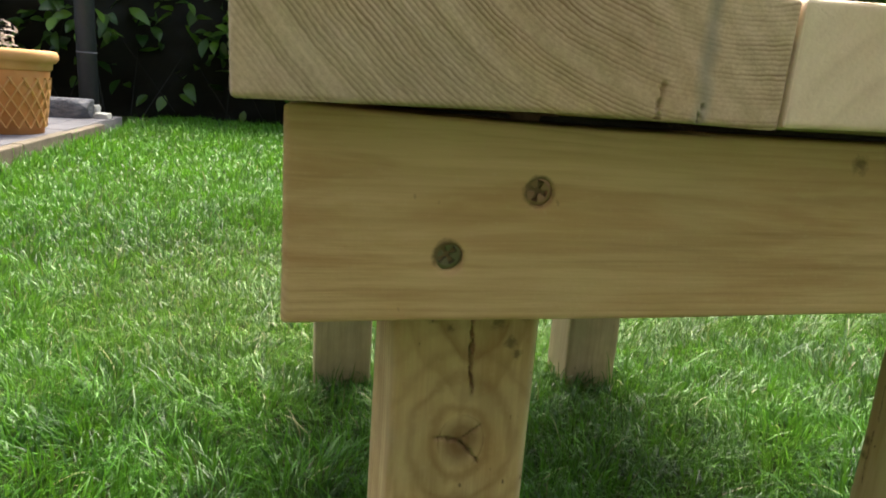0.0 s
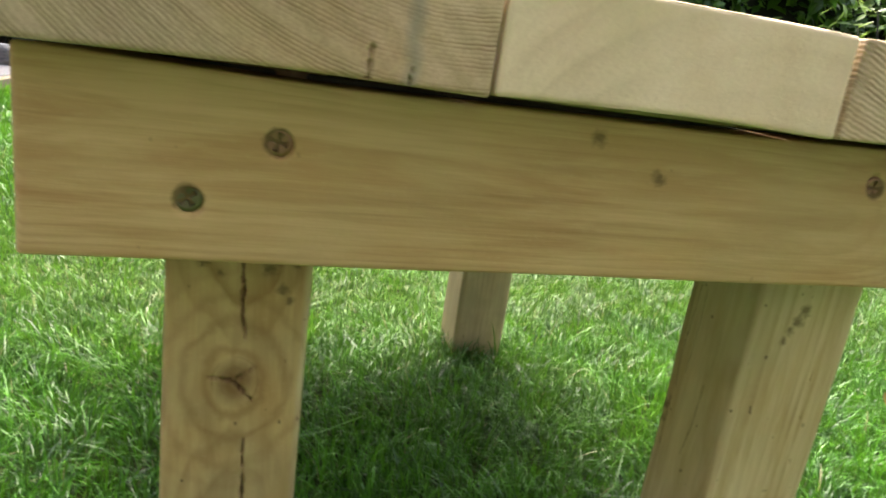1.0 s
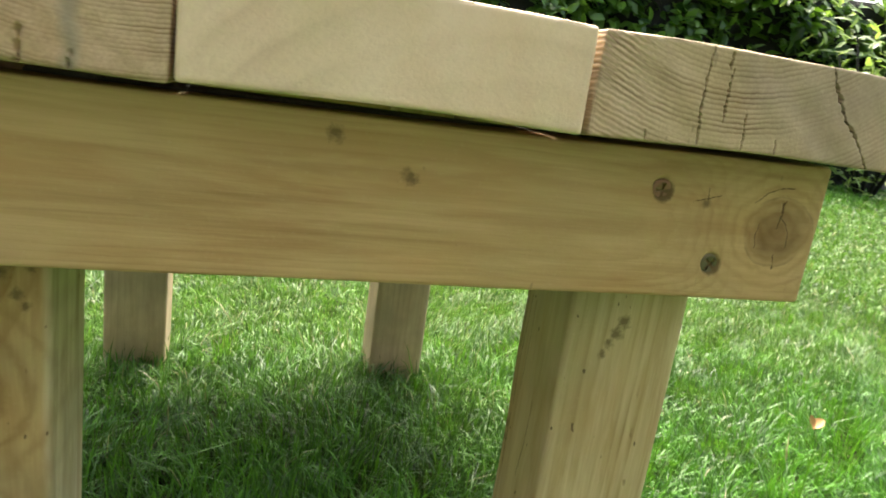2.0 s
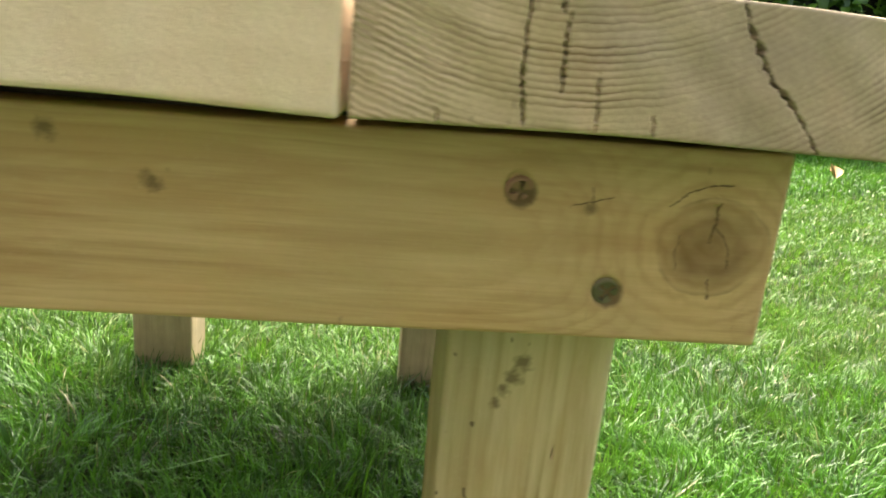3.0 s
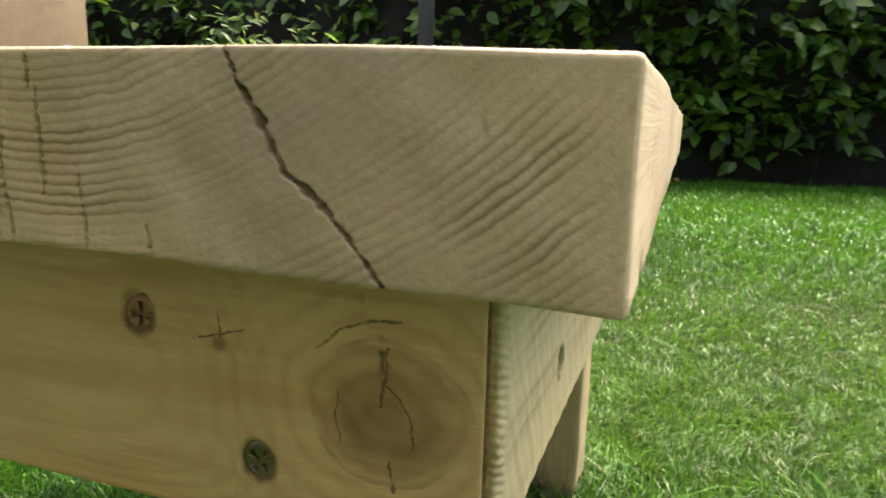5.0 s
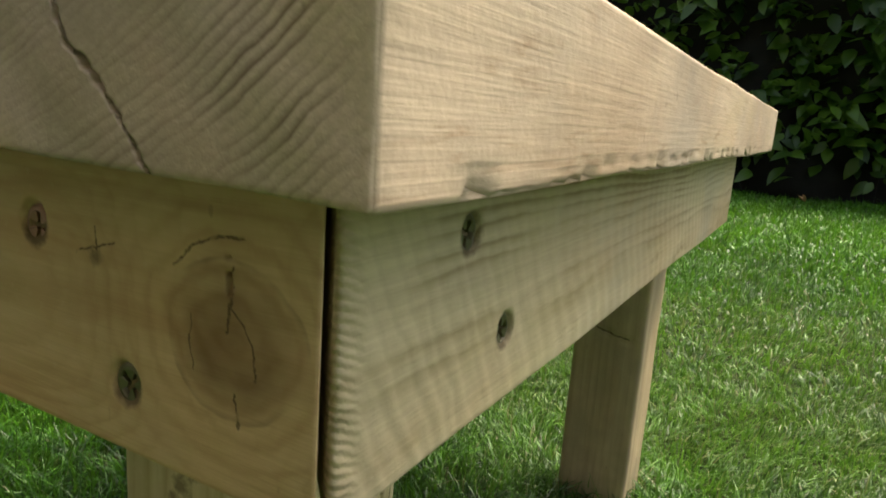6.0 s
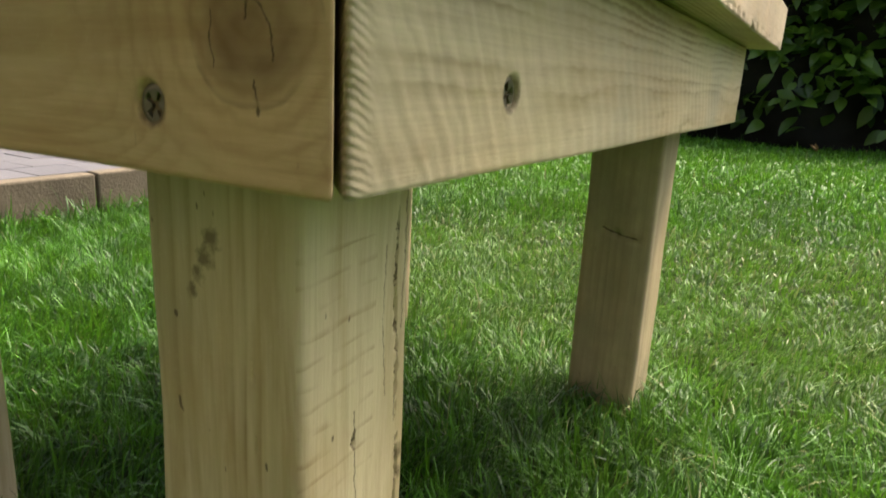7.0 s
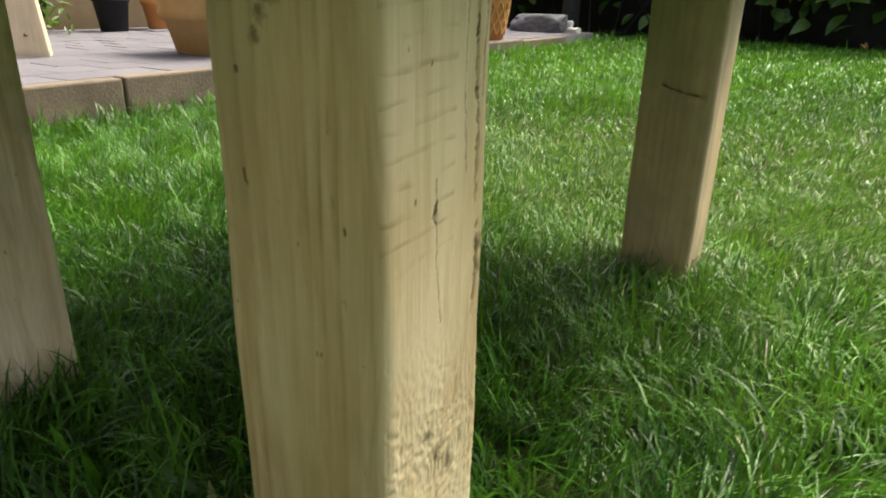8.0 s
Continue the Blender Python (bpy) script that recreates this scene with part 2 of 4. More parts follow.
        inside = g.math("MULTIPLY", inside, g.math("LESS_THAN", xyz["y"], 0.080))
        inside = g.math("MULTIPLY", inside, g.math("GREATER_THAN", xyz["x"], beyond))
        inside = g.math("MULTIPLY", inside, g.ramp(g.noise(g.place(), 55, 2), [(0.42, 0.0), (0.64, 0.42)]))
        colour = g.mix(g.math("MULTIPLY", stripe, inside), colour, (0.24, 0.12, 0.04))
    height = g.math("ADD", g.math("MULTIPLY", late, -0.35), g.math("MULTIPLY", fibre, 0.9))
    if split is not None:
        height = g.math("SUBTRACT", height, g.math("MULTIPLY", split, 1.5))
    normal = g.bump(height, relief, 0.0006)
    if sawn is not None:
        turn, pitch, depth, side, lo, hi = sawn
        lean = g.tree.nodes.new("ShaderNodeMapping")
        g.put(lean.inputs["Vector"], co)
        lean.inputs["Rotation"].default_value = turn
        w = g.tree.nodes.new("ShaderNodeTexWave")
        g.put(w.inputs["Vector"], lean.outputs[0])
        w.inputs["Scale"].default_value = pitch
        w.inputs["Distortion"].default_value, w.inputs["Detail"].default_value, w.inputs["Detail Scale"].default_value = 3.2, 2.0, 1.3
        saw = g.math("MULTIPLY", w.outputs["Fac"], g.ramp(patch, [(0.38, 0.25), (0.60, 1.0)]))
        reach = g.math("ADD", xyz[side], g.math("MULTIPLY", g.math("SUBTRACT", patch, 0.5), 0.5 * (hi - lo)))
        only = g.math("SUBTRACT", 1.0, g.math("MINIMUM", g.math("MAXIMUM", g.math("DIVIDE", g.math("SUBTRACT", reach, lo), hi - lo), 0.0), 1.0))
        saw = g.math("MULTIPLY", saw, only)
        normal = g.bump(saw, depth, 0.0012, normal)
        colour = g.mix(g.math("MULTIPLY", g.ramp(w.outputs["Fac"], [(0.0, 1.0), (0.45, 0.0)]), g.math("MULTIPLY", only, 0.6 * depth)), colour, (dark[0] * 0.8, dark[1] * 0.8, dark[2] * 0.8))
    if dashes is not None:
        side, beyond = dashes
        torn = {c: (26 if c == axis else 190) for c in "xyz"}
        tear = g.noise(g.place((torn["x"], torn["y"], torn["z"]), (seed, 4, 8)), 1.0, 4, 0.62, 0.8)
        area = g.ramp(g.noise(g.place((1, 1, 1), (seed, 8, 3)), 9, 3, 0.6), [(0.40, 0.15), (0.60, 1.0)])
        tear = g.math("MULTIPLY", g.math("MULTIPLY", g.ramp(tear, [(0.55, 0.0), (0.70, 1.0)]), area), g.math("GREATER_THAN", xyz[side], beyond))
        colour = g.mix(g.math("MULTIPLY", tear, 0.55), colour, (0.30, 0.180, 0.085))
        normal = g.bump(tear, -0.6, 0.0012, normal)
    if fuzz is not None:
        side, lo, hi, pitch = fuzz
        jitter = g.math("MULTIPLY", g.noise(g.place((1, 1, 1), (2, seed, 5)), 120, 3, 0.6), 7.0)
        comb = g.math("SINE", g.math("ADD", g.math("ADD", g.math("MULTIPLY", xyz["z"], 6.283 / pitch), g.math("MULTIPLY", xyz[side], 900.0)), jitter))
        fade = g.math("SUBTRACT", 1.0, g.math("MINIMUM", g.math("MAXIMUM", g.math("DIVIDE", g.math("SUBTRACT", xyz[side], lo), hi - lo), 0.0), 1.0))
        normal = g.bump(g.math("MULTIPLY", comb, fade), 0.40, 0.0009, normal)
        colour = g.mix(g.math("MULTIPLY", g.math("MULTIPLY", g.math("ADD", comb, 1.0), 0.13), fade), colour, (dark[0] * 0.8, dark[1] * 0.85, dark[2] * 0.95))
    grain_coarse = g.noise(g.place((1, 1, 1), (seed, 2, 1)), 260, 3, 0.6)
    normal = g.bump(grain_coarse, 0.26, 0.0006, normal)
    return g.done(colour, g.ramp(fibre, [(0.2, 0.62), (0.8, 0.82)]), normal, spec=0.3)


# ---- mesh tools ----
def mesh_from(name, verts, quads=None, tris=None, smooth=True):
    """A mesh from arrays of places, four-cornered and three-cornered faces."""
    me = bpy.data.meshes.new(name)
    q = np.zeros((0, 4), int) if quads is None else np.asarray(quads)
    t = np.zeros((0, 3), int) if tris is None else np.asarray(tris)
    loops = np.concatenate([q.ravel(), t.ravel()])
    me.vertices.add(len(verts))
    me.vertices.foreach_set("co", np.asarray(verts, np.float32).ravel())
    me.loops.add(len(loops))
    me.loops.foreach_set("vertex_index", loops.astype(np.int32))
    me.polygons.add(len(q) + len(t))
    starts = np.concatenate([np.arange(len(q)) * 4, len(q) * 4 + np.arange(len(t)) * 3]).astype(np.int32)
    me.polygons.foreach_set("loop_start", starts)
    me.polygons.foreach_set("use_smooth", np.full(len(q) + len(t), smooth))
    me.update(calc_edges=True)
    me.validate()
    return me


def part_of(name, me, material, parent=None, label=""):
    ob = new(name, me)
    if material is not None:
        me.materials.append(material)
    if parent is not None:
        ob.parent = parent
    return tagged(ob, label=label)


def part(name, bm, material, parent=None, label="", smooth=True):
    me = bpy.data.meshes.new(name)
    for f in bm.faces:
        f.smooth = smooth
    bm.to_mesh(me)
    bm.free()
    return part_of(name, me, material, parent, label)


def thing(name, label, category, at=(0, 0, 0), group="", kind=""):
    ob = new(name)
    ob.location = at
    ob.empty_display_size = 0.05
    return tagged(ob, label, category, group, kind)


def ticks(lo, hi, r, step):
    n = max(1, int(round((hi - lo - 2 * r) / step)))
    return np.concatenate([[lo, lo + 0.15 * r, lo + 0.5 * r], np.linspace(lo + r, hi - r, n + 1), [hi - 0.5 * r, hi - 0.15 * r, hi]])


def beam(name, lo, hi, r, steps, shape=None):
    """A sawn timber with rounded edges, finely divided, and shaped by shape(places, outward) -> places."""
    axes = [ticks(lo[i], hi[i], r, steps[i]) for i in range(3)]
    verts, quads, base = [], [], 0
    outs = []
    for i in range(3):
        j, k = (i + 1) % 3, (i + 2) % 3
        for side in (0, 1):
            a, b = axes[j], axes[k]
            p = np.zeros((len(a), len(b), 3))
            p[..., j], p[..., k] = a[:, None], b[None, :]
            p[..., i] = (lo, hi)[side][i]
            n = np.zeros((len(a) * len(b), 3))
            n[:, i] = 1 if side else -1
            at = base + np.arange(len(a) * len(b)).reshape(len(a), len(b))
            f = np.stack([at[:-1, :-1], at[1:, :-1], at[1:, 1:], at[:-1, 1:]], -1).reshape(-1, 4)
            quads.append(f if side else f[:, ::-1])
            verts.append(p.reshape(-1, 3))
            outs.append(n)
            base += len(a) * len(b)
    p, q, out = np.concatenate(verts), np.concatenate(quads), np.concatenate(outs)
    key = np.round(p * 1e6).astype(np.int64)
    _, first, back = np.unique(key, axis=0, return_index=True, return_inverse=True)
    q = back.reshape(-1)[q]
    p, out = p[first], out[first]
    inner = np.clip(p, np.array(lo) + r, np.array(hi) - r)
    d = p - inner
    length = np.linalg.norm(d, axis=1)
    edge = length > 1e-9
    p[edge] = inner[edge] + d[edge] / length[edge, None] * r
    if shape is not None:
        p = shape(p, out)
    return mesh_from(name, p, q)


def wobble(p, size, amount, seed=0.0):
    """A smooth pseudo-random field over places, as offsets of about that amount."""
    s = np.zeros(len(p))
    for k in range(1, 5):
        w = np.array([math.sin(seed + 1.3 * k), math.cos(seed * 1.7 + 2.1 * k), math.sin(2.9 * k + seed)]) * (1.7 ** k) / size
        s += np.sin(p @ w + seed * k) / (1.25 ** k)
    return s * amount / 2


def near_line(a, b, line):
    """The distance of points (a, b) from a polyline, and how far along it they lie (0 to 1)."""
    best, along = np.full(len(a), 9.0), np.zeros(len(a))
    for k in range(len(line) - 1):
        (x0, y0), (x1, y1) = line[k], line[k + 1]
        dx, dy = x1 - x0, y1 - y0
        s = np.clip(((a - x0) * dx + (b - y0) * dy) / (dx * dx + dy * dy), 0, 1)
        d = np.hypot(a - x0 - s * dx, b - y0 - s * dy)
        hit = d < best
        best[hit], along[hit] = d[hit], (k + s[hit]) / (len(line) - 1)
    return best, along


def carve(p, out, face, cracks=(), pits=()):
    """Cuts cracks (line, half width, depth) and round countersinks (a, b, radius, depth) into the side that looks along -face or +face."""
    axis, sign = "xyz".index(face[1]), (1 if face[0] == "+" else -1)
    j, k = [i for i in range(3) if i != axis]
    on = out[:, axis] * sign > 0.5
    a, b = p[:, j], p[:, k]
    depth = np.zeros(len(p))
    for n, (line, half, deep) in enumerate(cracks):
        jag = 0.00062 * (0.30 * np.sin(b * 1730 + a * 410 + n) + 0.35 * np.sin((a + b) * 613 + 2 * n) + 0.30 * np.sin(b * 2903 + 5 * n) + 0.5 * np.sin(b * 241 + n))
        d, s = near_line(a + jag * 0.8, b + jag * 0.5, line)
        taper = np.minimum(1, 0.3 + 3.5 * np.minimum(s, 1 - s))
        wide = half * taper * np.clip(0.80 + 0.35 * np.sin(s * 17 + n) + 0.45 * np.sin(s * 59 + 3 * n), 0.2, 1.4)
        depth = np.maximum(depth, deep * np.sqrt(np.clip(1 - d / wide, 0, 1)))
    for ca, cb, radius, deep in pits:
        d = np.hypot(a - ca, b - cb)
        depth = np.maximum(depth, deep * np.clip((radius - d) / (0.35 * radius) + 0.0, 0, 1))
    p[on, axis] -= sign * depth[on]
    return p


def lathe(bm, profile, segments=32, at=(0, 0, 0), square=False):
    """Turns a profile of (radius, height) round an upright axis; square gives a four-sided body with soft corners."""
    rows = []
    for radius, h in profile:
        ring = []
        for s in range(segments):
            t = 2 * math.pi * (s + 0.5) / segments
            c, n = math.cos(t), math.sin(t)
            k = 1.0 if not square else 1.0 / max(abs(c), abs(n)) ** 0.94
            ring.append(bm.verts.new((at[0] + radius * k * c, at[1] + radius * k * n, at[2] + h)))
        rows.append(ring)
    for lower, upper in zip(rows, rows[1:]):
        for s in range(segments):
            bm.faces.new((lower[s], lower[(s + 1) % segments], upper[(s + 1) % segments], upper[s]))
    bm.faces.new(rows[0][::-1])
    bm.faces.new(rows[-1])
    return rows


def box(bm, lo, hi, bevel=0.004, segments=2):
    """A bevelled block between two corners."""
    m = bmesh.ops.create_cube(bm, size=1.0, matrix=Matrix.LocRotScale([(l + h) / 2 for l, h in zip(lo, hi)], None, [h - l for l, h in zip(lo, hi)]))
    edges = list({e for v in m["verts"] for e in v.link_edges})
    bmesh.ops.bevel(bm, geom=edges, offset=bevel, segments=segments, affect="EDGES", profile=0.5)


# ---- materials ----
COPPER = Graph("coppery steel")
COPPER = COPPER.done((0.28, 0.172, 0.105), 0.40, COPPER.bump(COPPER.noise(COPPER.place(), 900, 2), 0.2, 0.0004), 0.8)
STEEL_DARK = Graph("bronzed steel")
STEEL_DARK = STEEL_DARK.done((0.17, 0.155, 0.10), 0.40, STEEL_DARK.bump(STEEL_DARK.noise(STEEL_DARK.place(), 900, 2), 0.2, 0.0004), 0.85)

# ---- the lawn ----
LAWN_EDGE, HEDGE_Y, PATIO_TOP, PATIO_END = -1.075, 5.3, 0.072, 4.6


def lawn_height(x, y):
    return 0.006 * np.sin(x * 2.3 + 0.7) * np.cos(y * 1.9) + 0.004 * np.sin(x * 5.1 + y * 4.3) - 0.042 * np.clip((-0.35 - x) / 0.65, 0, 1) * np.clip((2.9 - y) / 1.3, 0, 1)


g = Graph("thatch and soil")
c = g.noise(g.place(), 38, 5, 0.7)
fine = g.noise(g.place(), 260, 3, 0.6)
col = g.mix(g.ramp(c, [(0.35, 0.0), (0.7, 1.0)]), (0.018, 0.040, 0.007), (0.044, 0.058, 0.016))
col = g.mix(g.ramp(fine, [(0.4, 0.0), (0.7, 0.7)]), col, (0.028, 0.03, 0.012))
THATCH = g.done(col, 0.95, g.bump(fine, 0.8, 0.01), spec=0.1)

near_x = np.concatenate([[-60, -20, -8, -4], np.arange(-2, 7, 0.08), [8, 12, 25, 60]])
near_y = np.concatenate([[-60, -20, -6, -2], np.arange(-1, 6.2, 0.08), [8, 15, 30, 60]])
gx, gy = np.meshgrid(near_x, near_y, indexing="ij")
idx = np.arange(gx.size).reshape(gx.shape)
ground = part_of("ground", mesh_from("ground", np.stack([gx, gy, lawn_height(gx, gy)], -1).reshape(-1, 3), np.stack([idx[:-1, :-1], idx[1:, :-1], idx[1:, 1:], idx[:-1, 1:]], -1).reshape(-1, 4)), THATCH)
tagged(ground, "green lawn soil with pale thatch between the blades", "ground", kind="structure")


def blade_material(name, low, high, dry):
    g = Graph(name)
    info = g.tree.nodes.new("ShaderNodeNewGeometry")
    pick = info.outputs["Random Per Island"]
    patch = g.noise(g.place(), 3.2, 4, 0.6)
    small = g.noise(g.place((1, 1, 1), (1, 8, 0)), 13, 3, 0.6)
    shade = g.math("ADD", g.math("SUBTRACT", g.math("MULTIPLY", pick, 1.05), 0.12), g.math("MULTIPLY", g.math("SUBTRACT", patch, 0.5), 1.7))
    shade = g.math("ADD", shade, g.math("MULTIPLY", g.math("SUBTRACT", small, 0.5), 1.3))
    col = g.mix(shade, low, high)
    pale = g.noise(g.place((1, 1, 1), (4, 2, 0)), 2.1, 4, 0.62)
    sep = g.tree.nodes.new("ShaderNodeSeparateXYZ")
    g.put(sep.inputs[0], g.place())
    gx, gy = sep.outputs[0], g.math("ADD", sep.outputs[1], g.math("MULTIPLY", g.math("SUBTRACT", g.noise(g.place((1, 1, 1), (7, 1, 0)), 4.5, 4, 0.65), 0.5), 0.9))
    far = g.math("ADD", 1.75, g.math("MULTIPLY", gx, 0.45))
    worn = g.math("MULTIPLY", g.ramp(g.math("SUBTRACT", gy, 0.45), [(0.0, 0.0), (0.35, 1.0)]), g.ramp(g.math("SUBTRACT", far, gy), [(0.0, 0.0), (0.35, 1.0)]))
    lush = g.ramp(g.math("MULTIPLY", g.math("SUBTRACT", gy, far), 0.8), [(0.0, 0.0), (0.8, 0.55)])
    col = g.mix(g.math("MULTIPLY", lush, g.math("ADD", g.math("MULTIPLY", pick, 0.8), 0.2)), col, (0.105, 0.315, 0.012))
    worn = g.math("MULTIPLY", worn, g.ramp(g.math("ADD", gx, 0.62), [(0.0, 0.0), (0.35, 1.0)]))
    straw = g.math("MULTIPLY", g.math("GREATER_THAN", g.math("FRACT", g.math("MULTIPLY", pick, 37.3)), g.math("SUBTRACT", dry, g.math("MULTIPLY", worn, 0.075))), 0.85)
    col = g.mix(straw, col, (0.25, 0.235, 0.115))
    pale = g.math("MAXIMUM", g.math("MULTIPLY", g.ramp(pale, [(0.50, 0.0), (0.70, 1.0)]), 0.6), worn)
    col = g.mix(g.math("MULTIPLY", pale, g.math("ADD", g.math("MULTIPLY", pick, 0.45), 0.06)), col, (0.145, 0.235, 0.050))
    g.done(col, 0.44, spec=0.32)
    thin = g.tree.nodes.new("ShaderNodeBsdfTranslucent")
    g.put(thin.inputs["Color"], g.mix(0.5, col, (0.12, 0.26, 0.028)))
    both = g.tree.nodes.new("ShaderNodeMixShader")
    both.inputs[0].default_value = 0.30
    g.put(both.inputs[1], g.bsdf.outputs[0])
    g.put(both.inputs[2], thin.outputs[0])
    g.put(g.out.inputs["Surface"], both.outputs[0])
    return g.mat


BLADES = blade_material("grass blades", (0.006, 0.040, 0.002), (0.070, 0.240, 0.010), 0.992)


def blades(count, x0, x1, y0, y1, tall, wide, seed, clump=0.5):
    """Arrays of bent, tapered grass blades rooted over a rectangle, in tufts."""
    rng = np.random.default_rng(seed)
    x, y = rng.uniform(x0, x1, count), rng.uniform(y0, y1, count)
    tuft = np.sin(x * 31 + 2 * np.sin(y * 17)) * np.sin(y * 27 + 2 * np.sin(x * 13)) * 0.5 + np.sin(x * 7.3 + 1) * np.cos(y * 6.1) * 0.5
    y = np.minimum(y + rng.normal(0, 0.10, count), HEDGE_Y + 0.1)
    x = np.where(x > x0 + 0.4, x + rng.normal(0, 0.12, count), x)
    keep = rng.uniform(-1, 1, count) < tuft * clump + 0.55
    x, y, tuft = x[keep], y[keep], tuft[keep]
    n = len(x)
    h = tall * rng.uniform(0.40, 1.25, n) * (1 + 0.38 * tuft)
    worn = np.clip((y - 0.55) / 0.3, 0, 1) * np.clip((1.75 + 0.45 * x - y) / 0.35, 0, 1) * np.clip((x + 0.55) / 0.3, 0, 1)
    h *= 1.08 - 0.36 * worn
    longer = rng.uniform(0, 1, n) > 0.990
    h[longer] *= 1.9
    w = wide * rng.uniform(0.6, 1.3, n)
    whorl = 2.6 * np.sin(x * 19 + 3 * np.sin(y * 11)) + 2.6 * np.sin(y * 23 + 2 * np.sin(x * 14 + 1)) + 2.0 * np.sin(x * 5.3 - y * 4.1)
    turn, lean = whorl + rng.normal(0, 0.95, n), rng.uniform(0.12, 1.35, n)
    flat = rng.uniform(0, 1, n) > 0.78
    lean[flat] += 0.6
    dx, dy = np.cos(turn), np.sin(turn)
    face = turn + np.pi / 2 + rng.normal(0, 0.5, n)
    sx, sy = np.cos(face), np.sin(face)
    z = lawn_height(x, y) - 0.004
    pts = np.zeros((n, 7, 3))
    for row, (s, ww) in enumerate(((0.0, 0.8), (0.4, 1.0), (0.75, 0.7), (1.0, 0.0))):
        out = h * lean * s ** 1.8 * 0.75
        up = h * s * np.cos(np.minimum(lean * s, 1.35) * 0.75)
        px, py, pz = x + dx * out, y + dy * out, z + up
        if row < 3:
            pts[:, 2 * row] = np.stack([px - sx * w * ww / 2, py - sy * w * ww / 2, pz], -1)
            pts[:, 2 * row + 1] = np.stack([px + sx * w * ww / 2, py + sy * w * ww / 2, pz], -1)
        else:
            pts[:, 6] = np.stack([px, py, pz], -1)
    at = (np.arange(n) * 7)[:, None]
    q = np.concatenate([at + np.array([0, 1, 3, 2]), at + np.array([2, 3, 5, 4])])
    return pts.reshape(-1, 3), q, at + np.array([4, 5, 6])


def turf(name, *fields):
    vs, qs, ts, base = [], [], [], 0
    for f in fields:
        v, q, t = blades(*f)
        vs.append(v), qs.append(q + base), ts.append(t + base)
        base += len(v)
    ob = part_of(name, mesh_from(name, np.concatenate(vs), np.concatenate(qs), np.concatenate(ts)), BLADES)
    return tagged(ob, "short mown green lawn grass with some straw blades", "grass", kind="stuff")


turf("grass",
     (235000, LAWN_EDGE + 0.01, 1.7, -0.02, 1.15, 0.038, 0.0018, 11),
     (95000, LAWN_EDGE + 0.01, 2.4, 1.15, 2.4, 0.038, 0.0030, 12),
     (120000, LAWN_EDGE + 0.01, 4.2, 2.4, HEDGE_Y + 0.1, 0.044, 0.0062, 13),
     (48000, 1.7, 4.2, 0.2, 2.4, 0.040, 0.0055, 14),
     (60000, LAWN_EDGE + 0.01, 4.2, -2.5, 0.1, 0.040, 0.0060, 17),
     (20000, 4.2, 7.5, -2.5, 1.5, 0.046, 0.0090, 18),
     (30000, 4.2, 7.5, 1.5, HEDGE_Y + 0.1, 0.048, 0.0090, 15),
     (4000, LAWN_EDGE + 0.005, LAWN_EDGE + 0.09, 0.2, 4.6, 0.070, 0.0035, 16))


# ---- the table ----
RAIL_L, RAIL_R, RAIL_FAR, RAIL_LO, RAIL_HI, RAIL_T = -0.015, 0.503, 0.698, 0.3335, 0.4085, 0.036
TOP_LO, TOP_HI, TOP_NEAR, TOP_FAR = 0.4145, 0.4602, -0.029, 0.742
LEG_FOOT = -0.004

table = thing("coffee_table", "low home-made garden table of raw pressure-treated pine on the lawn", "table", (0.25, 0.35, 0.0))


def fixed(ob):
    """Keeps a part that is built in place where it was built, under its thing."""
    ob.matrix_parent_inverse = Matrix.Translation(-ob.parent.location) if ob.parent.type == "EMPTY" else Matrix.Identity(4)
    return ob


FRONT_SCREWS = ((0.0815, 0.3836), (0.0470, 0.3575), (0.3966, 0.3903), (0.4358, 0.3529))
SIDE_SCREWS = ((0.0612, 0.3964), (0.0916, 0.3600))
BOARD_1 = timber("pine end grain with steep rings", "y", (0.140, 0.560), 600, (0.62, 0.495, 0.32), (0.30, 0.205, 0.110), seed=1.0, fibres=0.3, weathered=((0.1275, 0.0045, "x"),), sawn=((0.0, radians(38), 0.0), 110.0, 0.12, "x", 0.02, 0.08), stain=(0.32, 0.31, 0.25), swing=0.004, contrast=1.2, relief=0.3, streaks=0.1)
BOARD_2 = timber("pine with faint rings", "y", (0.30, 0.30), 60, (0.78, 0.655, 0.46), (0.70, 0.565, 0.375), seed=2.0, contrast=0.6, fibres=0.1, sawn=((0.0, radians(-40), 0.0), 70.0, 0.06, "x", 0.20, 0.34), clouds=0.2, streaks=0.08)
BOARD_3 = timber("grey weathered pine end grain", "y", (0.400, 0.575), 430, (0.60, 0.488, 0.315), (0.23, 0.155, 0.085), seed=3.0, stain=(0.27, 0.255, 0.205), stain_at=0.55, sawn=((0.0, radians(72), 0.0), 130.0, 0.34, "x", 0.345, 0.375), swing=0.0035, dashes=("x", 0.5290), hairs=(("y", 0.0005, ((0.4530, 0.463), (0.4560, 0.453), (0.4620, 0.445), (0.4670, 0.437), (0.4730, 0.433), (0.4790, 0.426), (0.4895, 0.4135))),), contrast=0.98, relief=0.35, streaks=0.12, dots=0.3, plain_lit_side=("x", 0.517, 0.529, 0.0))
